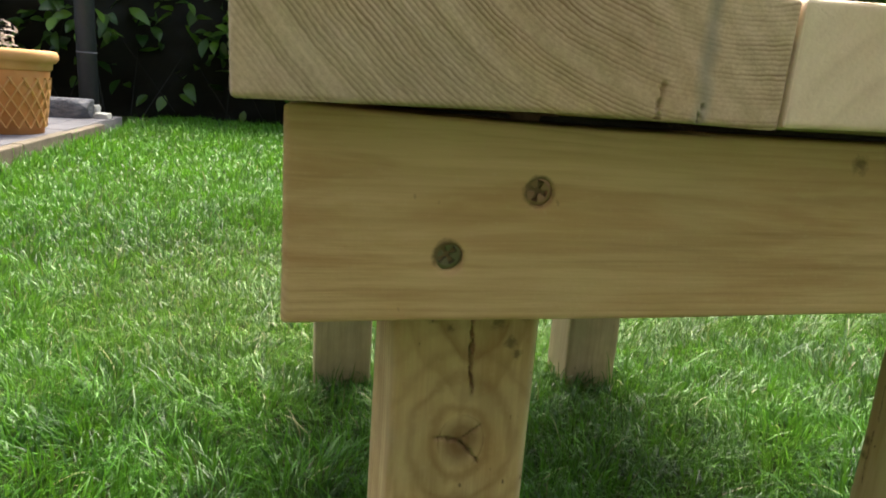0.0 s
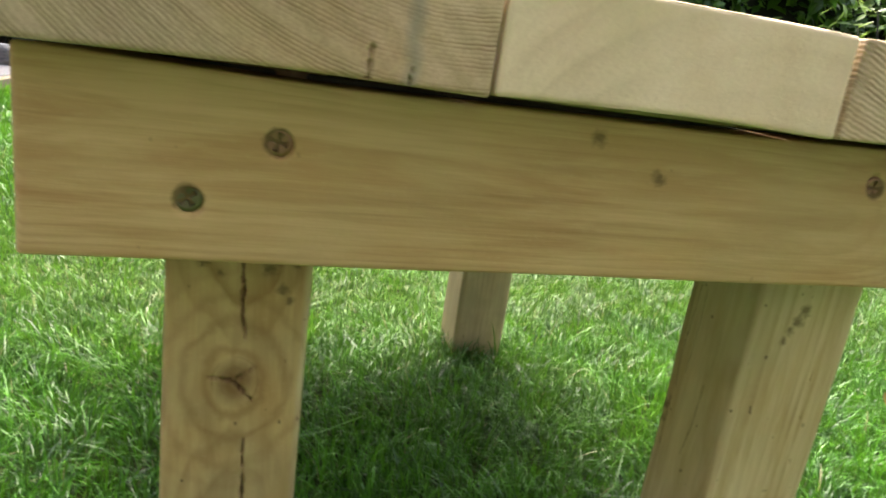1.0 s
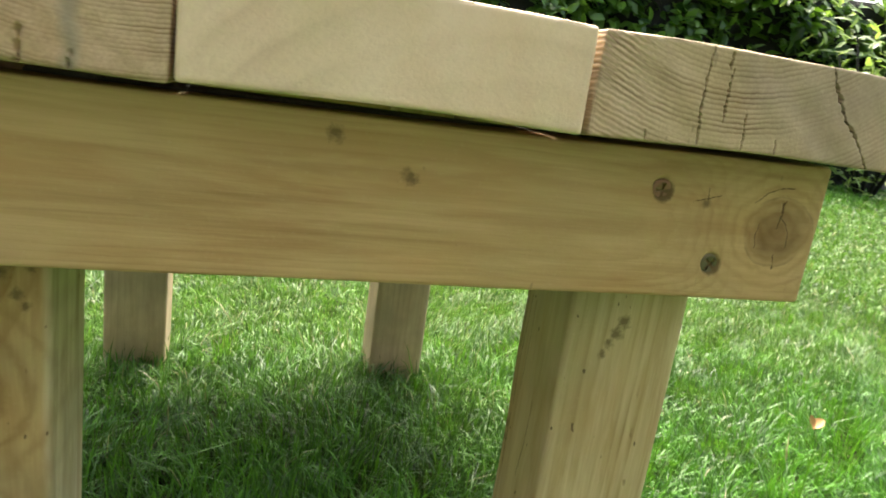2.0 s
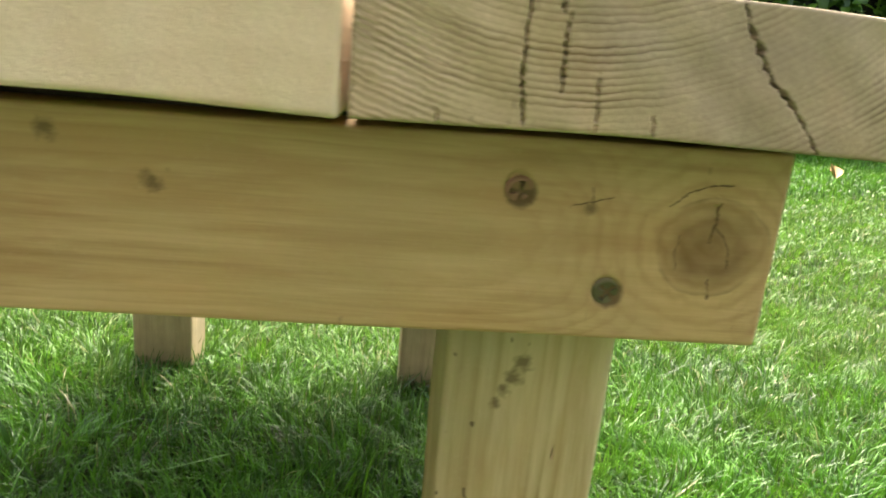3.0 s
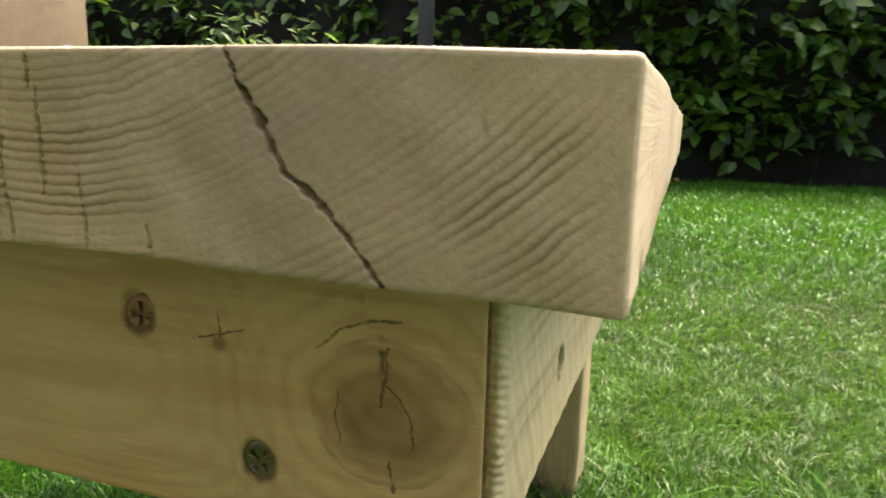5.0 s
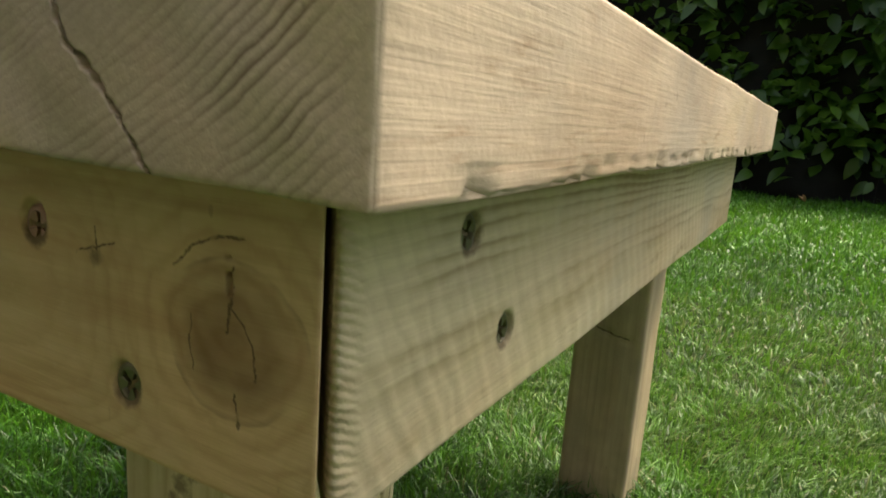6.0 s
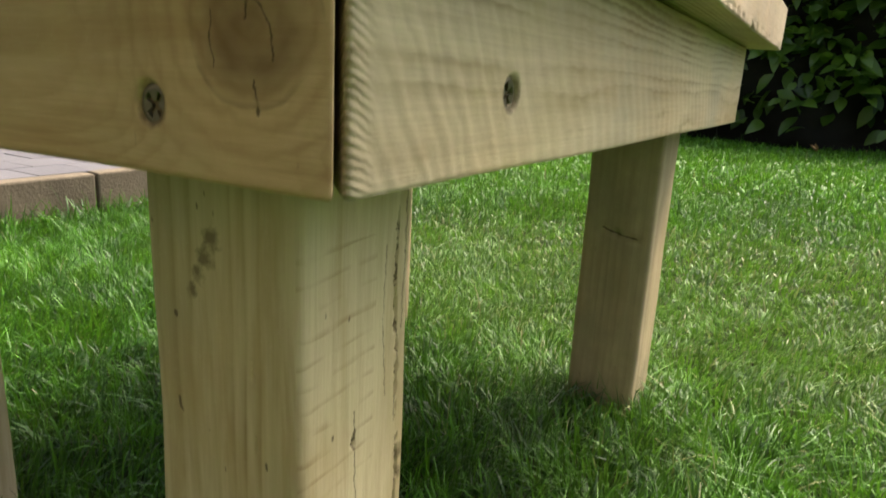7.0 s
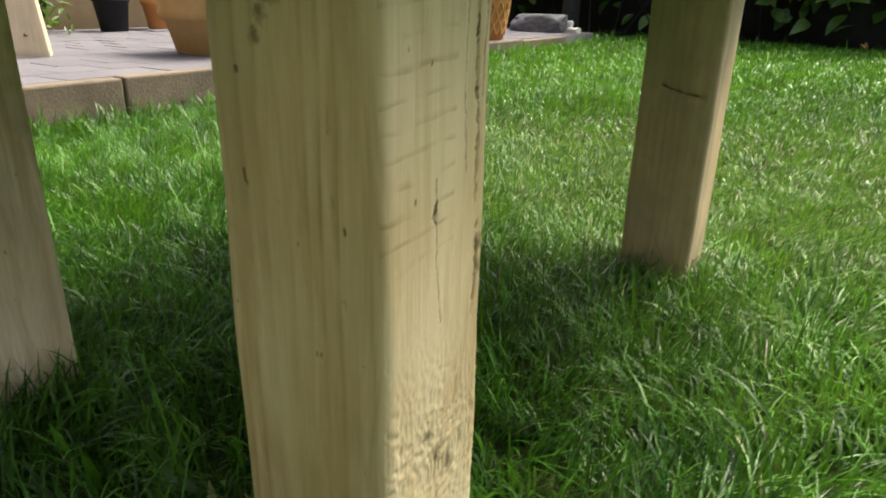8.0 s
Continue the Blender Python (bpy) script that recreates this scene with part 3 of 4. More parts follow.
RAIL_FRONT = timber("pine rail with a big knot", "x", (-0.060, 0.372), 520, (0.595, 0.435, 0.222), (0.41, 0.250, 0.102), knots=((0.474, 0.374, 0.0205, "y", 130, 0.9, 0.7, 2.0, 0.85),), seed=4.0, contrast=0.42, dots=0.3, clouds=0.55, streaks=0.44, fibres=0.13, hairs=(("y", 0.0005, ((0.455, 0.389), (0.461, 0.395), (0.470, 0.3985), (0.478, 0.399))), ("y", 0.0005, ((0.4745, 0.392), (0.474, 0.384), (0.4725, 0.376))), ("y", 0.00035, ((0.474, 0.382), (0.4785, 0.3785), (0.481, 0.373), (0.4815, 0.366))), ("y", 0.00035, ((0.4605, 0.378), (0.4595, 0.371), (0.461, 0.364))), ("y", 0.0005, ((0.4752, 0.361), (0.476, 0.353))), ("y", 0.0004, ((0.4165, 0.387), (0.424, 0.3885), (0.432, 0.391))), ("y", 0.0004, ((0.424, 0.394), (0.4245, 0.388)))), smears=((0.226, 0.400, 0.005, "y"), (0.262, 0.384, 0.005, "y"), (0.424, 0.386, 0.0035, "y")), stain=(0.46, 0.375, 0.205), swing=0.010, rust=[(x, z, 0.0069, "y") for x, z in FRONT_SCREWS])
RAIL_SIDE = timber("rough sawn pine rail", "y", (0.560, 0.345), 300, (0.60, 0.515, 0.310), (0.36, 0.275, 0.140), seed=5.0, fuzz=("y", 0.002, 0.013, 0.0026), sawn=((radians(-30), 0.0, radians(-90)), 46.0, 0.22, "y", 0.02, 0.17), contrast=1.15, stain=(0.36, 0.37, 0.29), rust=[(y, z, 0.0074, "x") for y, z in SIDE_SCREWS])
# the +x side is coloured paler, as if lit from that side
LEG_KNOT = timber("pine post with a knot", "z", (0.072, 0.012), 150, (0.53, 0.400, 0.200), (0.29, 0.165, 0.060), knots=((0.0695, 0.2535, 0.0115, "y", 88, 0.78, 0.8, 3.4, 0.78),), seed=6.0, contrast=0.95, dots=0.8, swing=0.022, streaks=0.2, fibres=0.14, plain_lit_side=("x", 0.1000, 0.1035, 0.8), smears=[(x, z, r, "y") for x, z, r in ((0.052, 0.319, 0.004), (0.060, 0.313, 0.003), (0.083, 0.316, 0.005), (0.090, 0.305, 0.004), (0.096, 0.318, 0.003), (0.087, 0.323, 0.004), (0.065, 0.322, 0.003), (0.094, 0.299, 0.003))], clouds=0.5)
LEG_PLAIN = timber("pine post", "z", (0.300, 0.075), 118, (0.61, 0.525, 0.305), (0.38, 0.275, 0.125), smears=((0.072, 0.118, 0.006, "x"), (0.064, 0.130, 0.005, "x"), (0.080, 0.108, 0.006, "x"), (0.1000, 0.203, 0.0045, "x"), (0.1005, 0.192, 0.0040, "x"), (0.4145, 0.305, 0.0055, "y"), (0.411, 0.297, 0.0055, "y"), (0.4065, 0.290, 0.0045, "y"), (0.404, 0.283, 0.0035, "y")), seed=7.0, contrast=0.78, dots=0.8, streaks=0.26, fibres=0.12, swing=0.020, clouds=0.55,
                   hairs=(("x", 0.0005, ((0.0675, 0.236), (0.0685, 0.205), (0.072, 0.178))), ("x", 0.0004, ((0.086, 0.300), (0.085, 0.270), (0.088, 0.235))), ("x", 0.00045, ((0.093, 0.315), (0.0935, 0.280), (0.096, 0.250), (0.095, 0.220))), ("x", 0.00045, ((0.0985, 0.325), (0.099, 0.290), (0.0985, 0.262))), ("x", 0.00045, ((0.097, 0.212), (0.0975, 0.190), (0.096, 0.172)))), marks=(0.206, 0.306, 0.0098, -0.10, 0.4545))
# greenish stain, plus a tone darkened for the shade under the table top
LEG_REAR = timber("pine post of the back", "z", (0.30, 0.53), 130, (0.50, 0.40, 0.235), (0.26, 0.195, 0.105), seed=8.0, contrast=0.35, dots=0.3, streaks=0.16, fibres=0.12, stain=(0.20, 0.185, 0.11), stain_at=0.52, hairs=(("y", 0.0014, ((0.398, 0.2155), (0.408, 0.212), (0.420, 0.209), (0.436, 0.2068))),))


# near-black colour stands in for the shade in the gap above the rail
GAP_SHADE = timber("near-black gap shade", "x", (0.1, 0.3), 120, (0.060, 0.042, 0.026), (0.035, 0.024, 0.015), seed=9.0)


def board(name, x0, x1, material, label, cup, step, cracks=(), ragged=0.0, r=0.0020, seed=0.0, tilt=0.0):
    def shape(p, out):
        mid = (x0 + x1) / 2
        t = (p[:, 0] - mid) / (x1 - x0) * 2
        p[:, 2] += cup * (1 - t * t) - 0.0006 + tilt * (p[:, 0] - x1) + wobble(p, 0.12, 0.0008, seed)
        p[:, 0] += wobble(p, 0.10, 0.0007, seed + 2)
        end = out[:, 1] < -0.5
        p[end, 1] += wobble(p[end], 0.02, 0.0006, seed + 5) - 0.0028 * np.exp(-((p[end, 0] - 0.465) / 0.04) ** 2)
        p = carve(p, out, "-y", cracks)
        if ragged:
            low = (p[:, 2] < TOP_LO + 0.007) & (out[:, 0] > 0.5)
            bite = np.zeros(len(p))
            for n in np.nonzero(low)[0]:
                bite[n] = min(1, max(0, 2.6 * noise.noise(Vector((p[n, 1] * 130, 0.3, seed))) + 1.2 * noise.noise(Vector((p[n, 1] * 420, p[n, 2] * 200, seed))) - 0.35))
            p[low, 0] -= ragged * bite[low] * (1 - (p[low, 2] - TOP_LO) / 0.007)
            p[low, 2] += 0.8 * ragged * bite[low] * (1 - (p[low, 2] - TOP_LO) / 0.007)
        return p
    me = beam(name, (x0, TOP_NEAR, TOP_LO), (x1, TOP_FAR, TOP_HI), r, (step, 0.006, step), shape)
    return fixed(part_of(name, me, material, table, label))


def line(*pts):
    return list(pts)


board("tabletop_board", -0.0310, 0.1605, BOARD_1, "board with steep slanting growth rings and a grey streak", 0.0012, 0.0009, tilt=0.006,
      cracks=((line((0.112, 0.428), (0.1105, 0.4110)), 0.0006, 0.004), (line((0.1275, 0.421), (0.127, 0.4110)), 0.0006, 0.004)), seed=1)
board("tabletop_board", 0.1620, 0.3302, BOARD_2, "pale board with a smooth sawn end", 0.0012, 0.0012, seed=2)
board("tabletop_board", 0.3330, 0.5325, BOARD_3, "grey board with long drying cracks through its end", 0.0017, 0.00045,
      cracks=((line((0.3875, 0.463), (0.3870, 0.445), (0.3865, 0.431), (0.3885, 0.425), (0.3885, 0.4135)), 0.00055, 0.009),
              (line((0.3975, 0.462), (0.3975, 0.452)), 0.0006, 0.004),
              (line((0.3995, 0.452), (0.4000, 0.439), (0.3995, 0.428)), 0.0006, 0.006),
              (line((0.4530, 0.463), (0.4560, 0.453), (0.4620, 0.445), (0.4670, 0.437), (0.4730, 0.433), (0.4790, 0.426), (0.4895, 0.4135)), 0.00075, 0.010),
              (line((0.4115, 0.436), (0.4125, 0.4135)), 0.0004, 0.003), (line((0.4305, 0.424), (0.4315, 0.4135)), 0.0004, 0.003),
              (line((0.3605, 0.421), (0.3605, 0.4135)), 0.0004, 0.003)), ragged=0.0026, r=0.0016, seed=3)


def mitred(p, length_axis, cross_axis, outer, inner, lo, hi, gap=0.0008):
    """Cuts both ends of a rail at 45 degrees, so that four rails meet in mitred corners."""
    back = np.abs(p[:, cross_axis] - outer)
    a = p[:, length_axis]
    mid = (lo + hi) / 2
    half = (hi - lo) / 2
    p[:, length_axis] = mid + (a - mid) * (half - gap - back) / half
    return p


def rail(name, length_axis, outer, inward, lo, hi, material, steps, cracks=(), pits=(), label="", wave=0.0, seed=0.0, high=RAIL_HI):
    cross = 1 - length_axis
    a, b = [0, 0, RAIL_LO], [0, 0, high]
    a[length_axis], b[length_axis] = lo, hi
    a[cross], b[cross] = sorted((outer, outer + inward * RAIL_T))
    face = ("-" if inward > 0 else "+") + "xy"[cross]

    def shape(p, out):
        p = carve(p, out, face, cracks, pits)
        if wave:
            on = out[:, cross] * inward < -0.5
            p[on, cross] += inward * wave * (0.5 + 0.5 * np.sin(p[on, length_axis] * 420 + p[on, 2] * 160 + 2 * np.sin(p[on, 2] * 70)))
        p[:, 2] += wobble(p, 0.15, 0.0008, seed)
        if length_axis == 0:
            s = np.clip((p[:, 0] - lo) / (hi - lo), 0, 1)
            up = (p[:, 2] - RAIL_LO) / (RAIL_HI - RAIL_LO)
            p[:, 2] += (0.0038 * s + 0.0066 * (1 - s) ** 4) * up - 0.0035 * (1 - s)
        elif inward < 0:
            past = np.clip((lo + 0.0048 - p[:, 1]) / 0.0048, 0, 1)
            p[:, 0] -= 0.0034 * (1 - np.sqrt(1 - past ** 2)) * np.clip(1 - (RAIL_R - p[:, 0]) / 0.02, 0, 1)
        else:
            p[:, 2] -= 0.0040 * np.clip(1 - p[:, 1] / 0.5, 0, 1)
        p[:, cross] += wobble(p, 0.09, 0.0005, seed + 1)
        p = mitred(p, length_axis, cross, outer, outer + inward * RAIL_T, lo, hi)
        if length_axis == 0 and inward > 0:
            past = np.clip((lo + 0.0055 - p[:, 0]) / 0.0055, 0, 1)
            p[:, 1] += 0.0048 * (1 - np.sqrt(1 - past ** 2)) * np.clip(1 - p[:, 1] / 0.02, 0, 1)
        return p

    me = beam(name, tuple(a), tuple(b), 0.0019, steps, shape)
    return fixed(part_of(name, me, material, table, label))


front_rail = rail("rail", 0, 0.0, 1, RAIL_L - 0.0020, RAIL_R - 0.0014, RAIL_FRONT, (0.0011, 0.004, 0.0009),
                  cracks=((line((0.4742, 0.391), (0.474, 0.383)), 0.0008, 0.003),),
                  pits=[(x, z, 0.0064, 0.0024) for x, z in FRONT_SCREWS], label="front rail with a dark round knot by its end", seed=4)
side_rail = rail("rail", 1, RAIL_R, -1, 0.0, RAIL_FAR, RAIL_SIDE, (0.004, 0.0012, 0.0012),
                 pits=[(y, z, 0.0066, 0.0028) for y, z in SIDE_SCREWS], label="side rail with rough saw ripples", wave=0.0003, seed=5, high=TOP_LO - 0.0010)
rail("rail", 1, RAIL_L + 0.0005, 1, 0.0, RAIL_FAR, RAIL_SIDE, (0.006, 0.004, 0.004), seed=6)
rail("rail", 0, RAIL_FAR, -1, RAIL_L, RAIL_R, RAIL_FRONT, (0.006, 0.006, 0.006), seed=7, high=TOP_LO + 0.0005)


# unseen strips added behind the front rail to keep that gap dark
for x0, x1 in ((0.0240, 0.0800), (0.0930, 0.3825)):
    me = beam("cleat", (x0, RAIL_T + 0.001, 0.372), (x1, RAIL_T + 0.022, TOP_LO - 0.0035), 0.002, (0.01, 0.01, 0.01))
    fixed(part_of("cleat", me, GAP_SHADE, table, "added near-black strip that puts shade in the gap under the boards"))


def screw_mesh():
    """A countersunk head with a cross recess, looking along -y, its face at y = 0."""
    bm = bmesh.new()
    rows, seg = [], 40
    for r, y, star in ((0.0001, 0.0024, 1), (0.0021, 0.0023, 1), (0.0028, 0.0003, 1), (0.0038, 0.0, 0), (0.0046, 0.0001, 0), (0.0054, 0.0005, 0), (0.0052, 0.0014, 0)):
        ring = []
        for s in range(seg):
            t = 2 * math.pi * s / seg
            k = (1.25 if abs(math.cos(2 * t)) > 0.62 else 0.45) if star else 1.0
            ring.append(bm.verts.new((r * k * math.cos(t), y, r * k * math.sin(t))))
        rows.append(ring)
    for a, b in zip(rows, rows[1:]):
        for s in range(seg):
            bm.faces.new((a[s], a[(s + 1) % seg], b[(s + 1) % seg], b[s]))
    bm.faces.new(rows[0])
    bmesh.ops.recalc_face_normals(bm, faces=bm.faces)
    me = bpy.data.meshes.new("screw")
    for f in bm.faces:
        f.smooth = False
    bm.to_mesh(me)
    bm.free()
    me.materials.append(STEEL_DARK)
    return me


SCREW = screw_mesh()
SCREW_COPPER = screw_mesh()
SCREW_COPPER.materials[0] = COPPER


def screw(parent, m, label, mesh=SCREW):
    ob = new("screw", mesh)
    ob.parent = parent
    ob.matrix_local = m @ Matrix.Scale(1.14, 4)
    return tagged(ob, label=label)


for k, (x, z) in enumerate(FRONT_SCREWS):
    screw(front_rail, pose(x, 0.0009, z, 0, 17 + 38 * k, 0), "coppery cross-head screw sunk in the rail" if k in (0, 2) else "dark bronze cross-head screw sunk in the rail", SCREW_COPPER if k in (0, 2) else SCREW)
for k, (y, z) in enumerate(SIDE_SCREWS):
    screw(side_rail, pose(RAIL_R - 0.0013, y, z, 0, 20 + 50 * k, 90), "bronze cross-head screw sunk in the rail")


def leg(x0, x1, y0, y1, material, label, step=0.004, cracks=(), cracks_side=(), seed=0.0, lean=0.0, torn=0.0, top=TOP_LO - 0.002):
    def shape(p, out):
        if torn:
            low = np.clip((0.185 - p[:, 2]) / 0.05, 0, 1) * (out[:, 0] > 0.5)
            chip = np.zeros(len(p))
            for n in np.nonzero(low > 0)[0]:
                y, z = p[n, 1], p[n, 2]
                bend = noise.noise(Vector((y * 35, z * 22, 1.0)))
                chip[n] = 1.6 * abs(noise.noise(Vector((y * 380 + 12 * bend, z * 24 + 14 * bend, 3.0)))) + 0.5 * noise.noise(Vector((y * 700, z * 300, 5.0)))
            p[:, 0] -= torn * low * np.clip((chip - 0.22) * 1.8, 0, 1.5)
        p = carve(p, out, "-y", cracks)
        p = carve(p, out, "+x", cracks_side)
        p[:, 0] += wobble(p, 0.12, 0.0009, seed) + lean * (p[:, 2] - 0.33)
        p[:, 1] += wobble(p, 0.10, 0.0008, seed + 3)
        return p
    me = beam("leg", (x0, y0, LEG_FOOT), (x1, y1, top), 0.0046, (step, step, step * 1.5), shape)
    return fixed(part_of("leg", me, material, table, label))


leg(0.0350, 0.1045, 0.0385, 0.111, LEG_KNOT, "post with a split knot and long drying cracks", 0.0008, seed=1,
    cracks=((line((0.070, 0.334), (0.0715, 0.300), (0.073, 0.279)), 0.0008, 0.008), (line((0.0755, 0.222), (0.077, 0.180), (0.079, 0.120)), 0.0008, 0.008),
            (line((0.057, 0.257), (0.069, 0.255), (0.079, 0.243)), 0.0009, 0.006), (line((0.069, 0.2545), (0.0795, 0.263)), 0.0006, 0.003)))
leg(0.3785, 0.4575, 0.0370, 0.1050, LEG_PLAIN, "post with faint long grain and saw marks", 0.0008, seed=2, torn=0.0007,
    cracks=((line((0.434, 0.262), (0.4342, 0.255)), 0.0006, 0.002), (line((0.436, 0.232), (0.4362, 0.225)), 0.0006, 0.002), (line((0.439, 0.196), (0.439, 0.190)), 0.0007, 0.002)),
    cracks_side=((line((0.0665, 0.226), (0.067, 0.2205)), 0.0012, 0.006), (line((0.093, 0.315), (0.0935, 0.280), (0.096, 0.250), (0.095, 0.220)), 0.0008, 0.005), (line((0.097, 0.212), (0.0975, 0.190), (0.096, 0.172)), 0.0008, 0.005)))
leg(0.3755, 0.4525, 0.5900, 0.661, LEG_REAR, "stained brown post with a greenish cast, also coloured darker for the shade under the top", 0.003, seed=3, cracks=((line((0.398, 0.2155), (0.408, 0.212), (0.420, 0.209), (0.441, 0.2065)), 0.0022, 0.004),))
leg(0.0180, 0.0950, 0.6090, 0.6750, LEG_REAR, "stained brown post with a greenish cast, also coloured darker for the shade under the top", 0.006, seed=4, top=RAIL_LO - 0.0012)

# ---- the patio ----
g = Graph("pale concrete")
n1, n2 = g.noise(g.place(), 9, 5, 0.65), g.noise(g.place(), 120, 3, 0.6)
rnd = g.tree.nodes.new("ShaderNodeObjectInfo").outputs["Random"]
col = g.mix(g.ramp(n1, [(0.3, 0.0), (0.7, 1.0)]), (0.160, 0.128, 0.088), (0.075, 0.058, 0.040))
col = g.mix(g.math("MULTIPLY", rnd, 0.25), col, (0.165, 0.150, 0.123))
CONCRETE = g.done(col, 0.9, g.bump(n2, 0.6, 0.004), spec=0.25)
g = Graph("pale paving")
n1, n2 = g.noise(g.place(), 5, 4, 0.6), g.noise(g.place(), 90, 3, 0.6)
rnd = g.math("FRACT", g.math("ADD", g.tree.nodes.new("ShaderNodeNewGeometry").outputs["Random Per Island"], g.tree.nodes.new("ShaderNodeObjectInfo").outputs["Random"]))
col = g.mix(rnd, (0.090, 0.088, 0.100), (0.112, 0.109, 0.121))
col = g.mix(g.ramp(n1, [(0.4, 0.0), (0.75, 0.5)]), col, (0.092, 0.089, 0.095))
PAVING = g.done(col, 0.85, g.bump(n2, 0.5, 0.003), spec=0.3)
g = Graph("sandy bedding")
BEDDING = g.done(g.mix(g.noise(g.place(), 30, 4), (0.10, 0.098, 0.108), (0.125, 0.122, 0.132)), 0.95)

patio = thing("patio", "raised pale block-paved patio with a concrete edge", "patio", (-2.7, 2.0, 0.0), kind="structure")
bm = bmesh.new()
box(bm, (-3.20, -1.6, -0.05), (LAWN_EDGE - 0.055, PATIO_END - 0.02, PATIO_TOP - 0.001), 0.004)
fixed(part("bedding", bm, BEDDING, patio))
bm = bmesh.new()
box(bm, (-0.05, -0.297, -0.14), (0.0, 0.297, 0.0), 0.006)
kerb = bpy.data.meshes.new("edging_block")
bm.to_mesh(kerb)
bm.free()
kerb.materials.append(CONCRETE)
for k in range(9):
    y = 0.945 - 0.300 + 0.60 * (k - 3) + 0.0
    if y + 0.3 > PATIO_END + 0.05:
        continue
    ob = new("edging_block", kerb)
    ob.parent = patio
    ob.matrix_local = Matrix.Translation((LAWN_EDGE + 2.7, y - 2.0, PATIO_TOP + 0.002 + 0.003 * math.sin(k * 2.1))) @ pose(0, 0, 0, 0, 0, 0.25 * math.sin(k * 1.7))
rng = np.random.default_rng(5)
bm = bmesh.new()
box(bm, (-0.07635, -0.07635, -0.018), (0.07635, 0.07635, 0.018), 0.0015, 1)
PAVER = bpy.data.meshes.new("paver")
bm.to_mesh(PAVER)
bm.free()
PAVER.materials.append(PAVING)
bm = bmesh.new()
for i in range(13):
    for j in range(42):
        x0, y0 = LAWN_EDGE - 0.055 - 0.155 * (i + 1), -1.5 + 0.155 * j + (0.07 if i % 2 else 0.0)
        if y0 + 0.15 > PATIO_END - 0.03:
            continue
        m = Matrix.LocRotScale((x0 + 0.0775, y0 + 0.0775, PATIO_TOP - 0.016 + rng.uniform(-0.0012, 0.0012)), Euler((rng.normal(0, 0.004), rng.normal(0, 0.004), 0)), None)
        if i < 11 and y0 > 0.4:
            ob = new("paver", PAVER)
            ob.parent = patio
            ob.matrix_local = Matrix.Translation(-patio.location) @ m
        else:
            bmesh.ops.create_cube(bm, size=1.0, matrix=m @ Matrix.Diagonal((0.1525, 0.1525, 0.036, 1.0)))
tagged(fixed(part("pavers", bm, PAVING, patio, "pale grey square paving blocks", smooth=False)), kind="stuff")

# ---- stones, pots and post on the patio ----
def stone(name, label, at, size, seed, material, category="rock"):
    bm = bmesh.new()
    bmesh.ops.create_icosphere(bm, subdivisions=4, radius=1.0)
    for v in bm.verts:
        p = v.co.copy()
        p *= 1.0 + 0.28 * noise.noise(p * 1.3 + Vector((seed, 0, 0))) + 0.10 * noise.noise(p * 4.1 + Vector((0, seed, 0)))
        facet = 0.82 + 0.1 * noise.noise(p * 0.9 + Vector((seed, seed, 2)))
        p = Vector((max(-facet, min(facet, p.x)), max(-facet, min(facet, p.y)), max(-0.62, min(facet * 0.85, p.z + 0.12 * p.x))))
        v.co = Vector((p.x * size[0], p.y * size[1], (p.z + 0.62) * size[2]))
    ob = part(name, bm, material)
    ob.location = at
    return tagged(ob, label, category)


g = Graph("grey slate rock")
n1, n2 = g.noise(g.place((1, 1, 3)), 14, 5, 0.65), g.noise(g.place(), 70, 4, 0.6)
col = g.mix(g.ramp(n1, [(0.35, 0.0), (0.65, 1.0)]), (0.085, 0.088, 0.100), (0.21, 0.205, 0.21))
SLATE = g.done(col, 0.8, g.bump(n2, 0.9, 0.01, g.bump(n1, 0.6, 0.02)), spec=0.3)
g = Graph("white limestone")
CHALK = g.done(g.mix(g.noise(g.place(), 40, 4), (0.62, 0.60, 0.56), (0.42, 0.40, 0.36)), 0.85, g.bump(g.noise(g.place(), 60, 4), 0.7, 0.006))
stone("rock", "grey angular slate rock lying on the patio edge", (-1.42, 4.28, PATIO_TOP - 0.004), (0.23, 0.12, 0.090), 2.0, SLATE)
stone("stone", "small white stone beside the grey rock", (-1.185, 4.33, PATIO_TOP - 0.004), (0.055, 0.045, 0.030), 5.0, CHALK, "stone")
stone("stone", "small white stone leaning on the grey rock", (-1.235, 4.36, PATIO_TOP - 0.004), (0.035, 0.035, 0.062), 8.0, CHALK, "stone")


def clay(name, base, pale, seed):
    g = Graph(name)
    n1, n2 = g.noise(g.place((1, 1, 1), (seed, 0, 0)), 8, 5, 0.6), g.noise(g.place(), 150, 3)
    col = g.mix(g.ramp(n1, [(0.35, 0.0), (0.72, 1.0)]), base, pale)
    return g.done(col, 0.78, g.bump(n2, 0.3, 0.002), spec=0.25)


TERRACOTTA = clay("terracotta", (0.44, 0.175, 0.050), (0.52, 0.25, 0.095), 1)
TERRACOTTA_PALE = clay("pale terracotta", (0.50, 0.25, 0.085), (0.56, 0.32, 0.14), 4)
RED_CLAY = clay("red clay", (0.30, 0.075, 0.030), (0.38, 0.12, 0.06), 7)
BLACK_PLASTIC = clay("black plastic", (0.012, 0.012, 0.014), (0.022, 0.022, 0.024), 9)
g = Graph("potting soil")
SOIL = g.done(g.mix(g.noise(g.place(), 60, 4), (0.03, 0.02, 0.012), (0.07, 0.05, 0.03)), 0.95, g.bump(g.noise(g.place(), 90, 4), 1.0, 0.01))


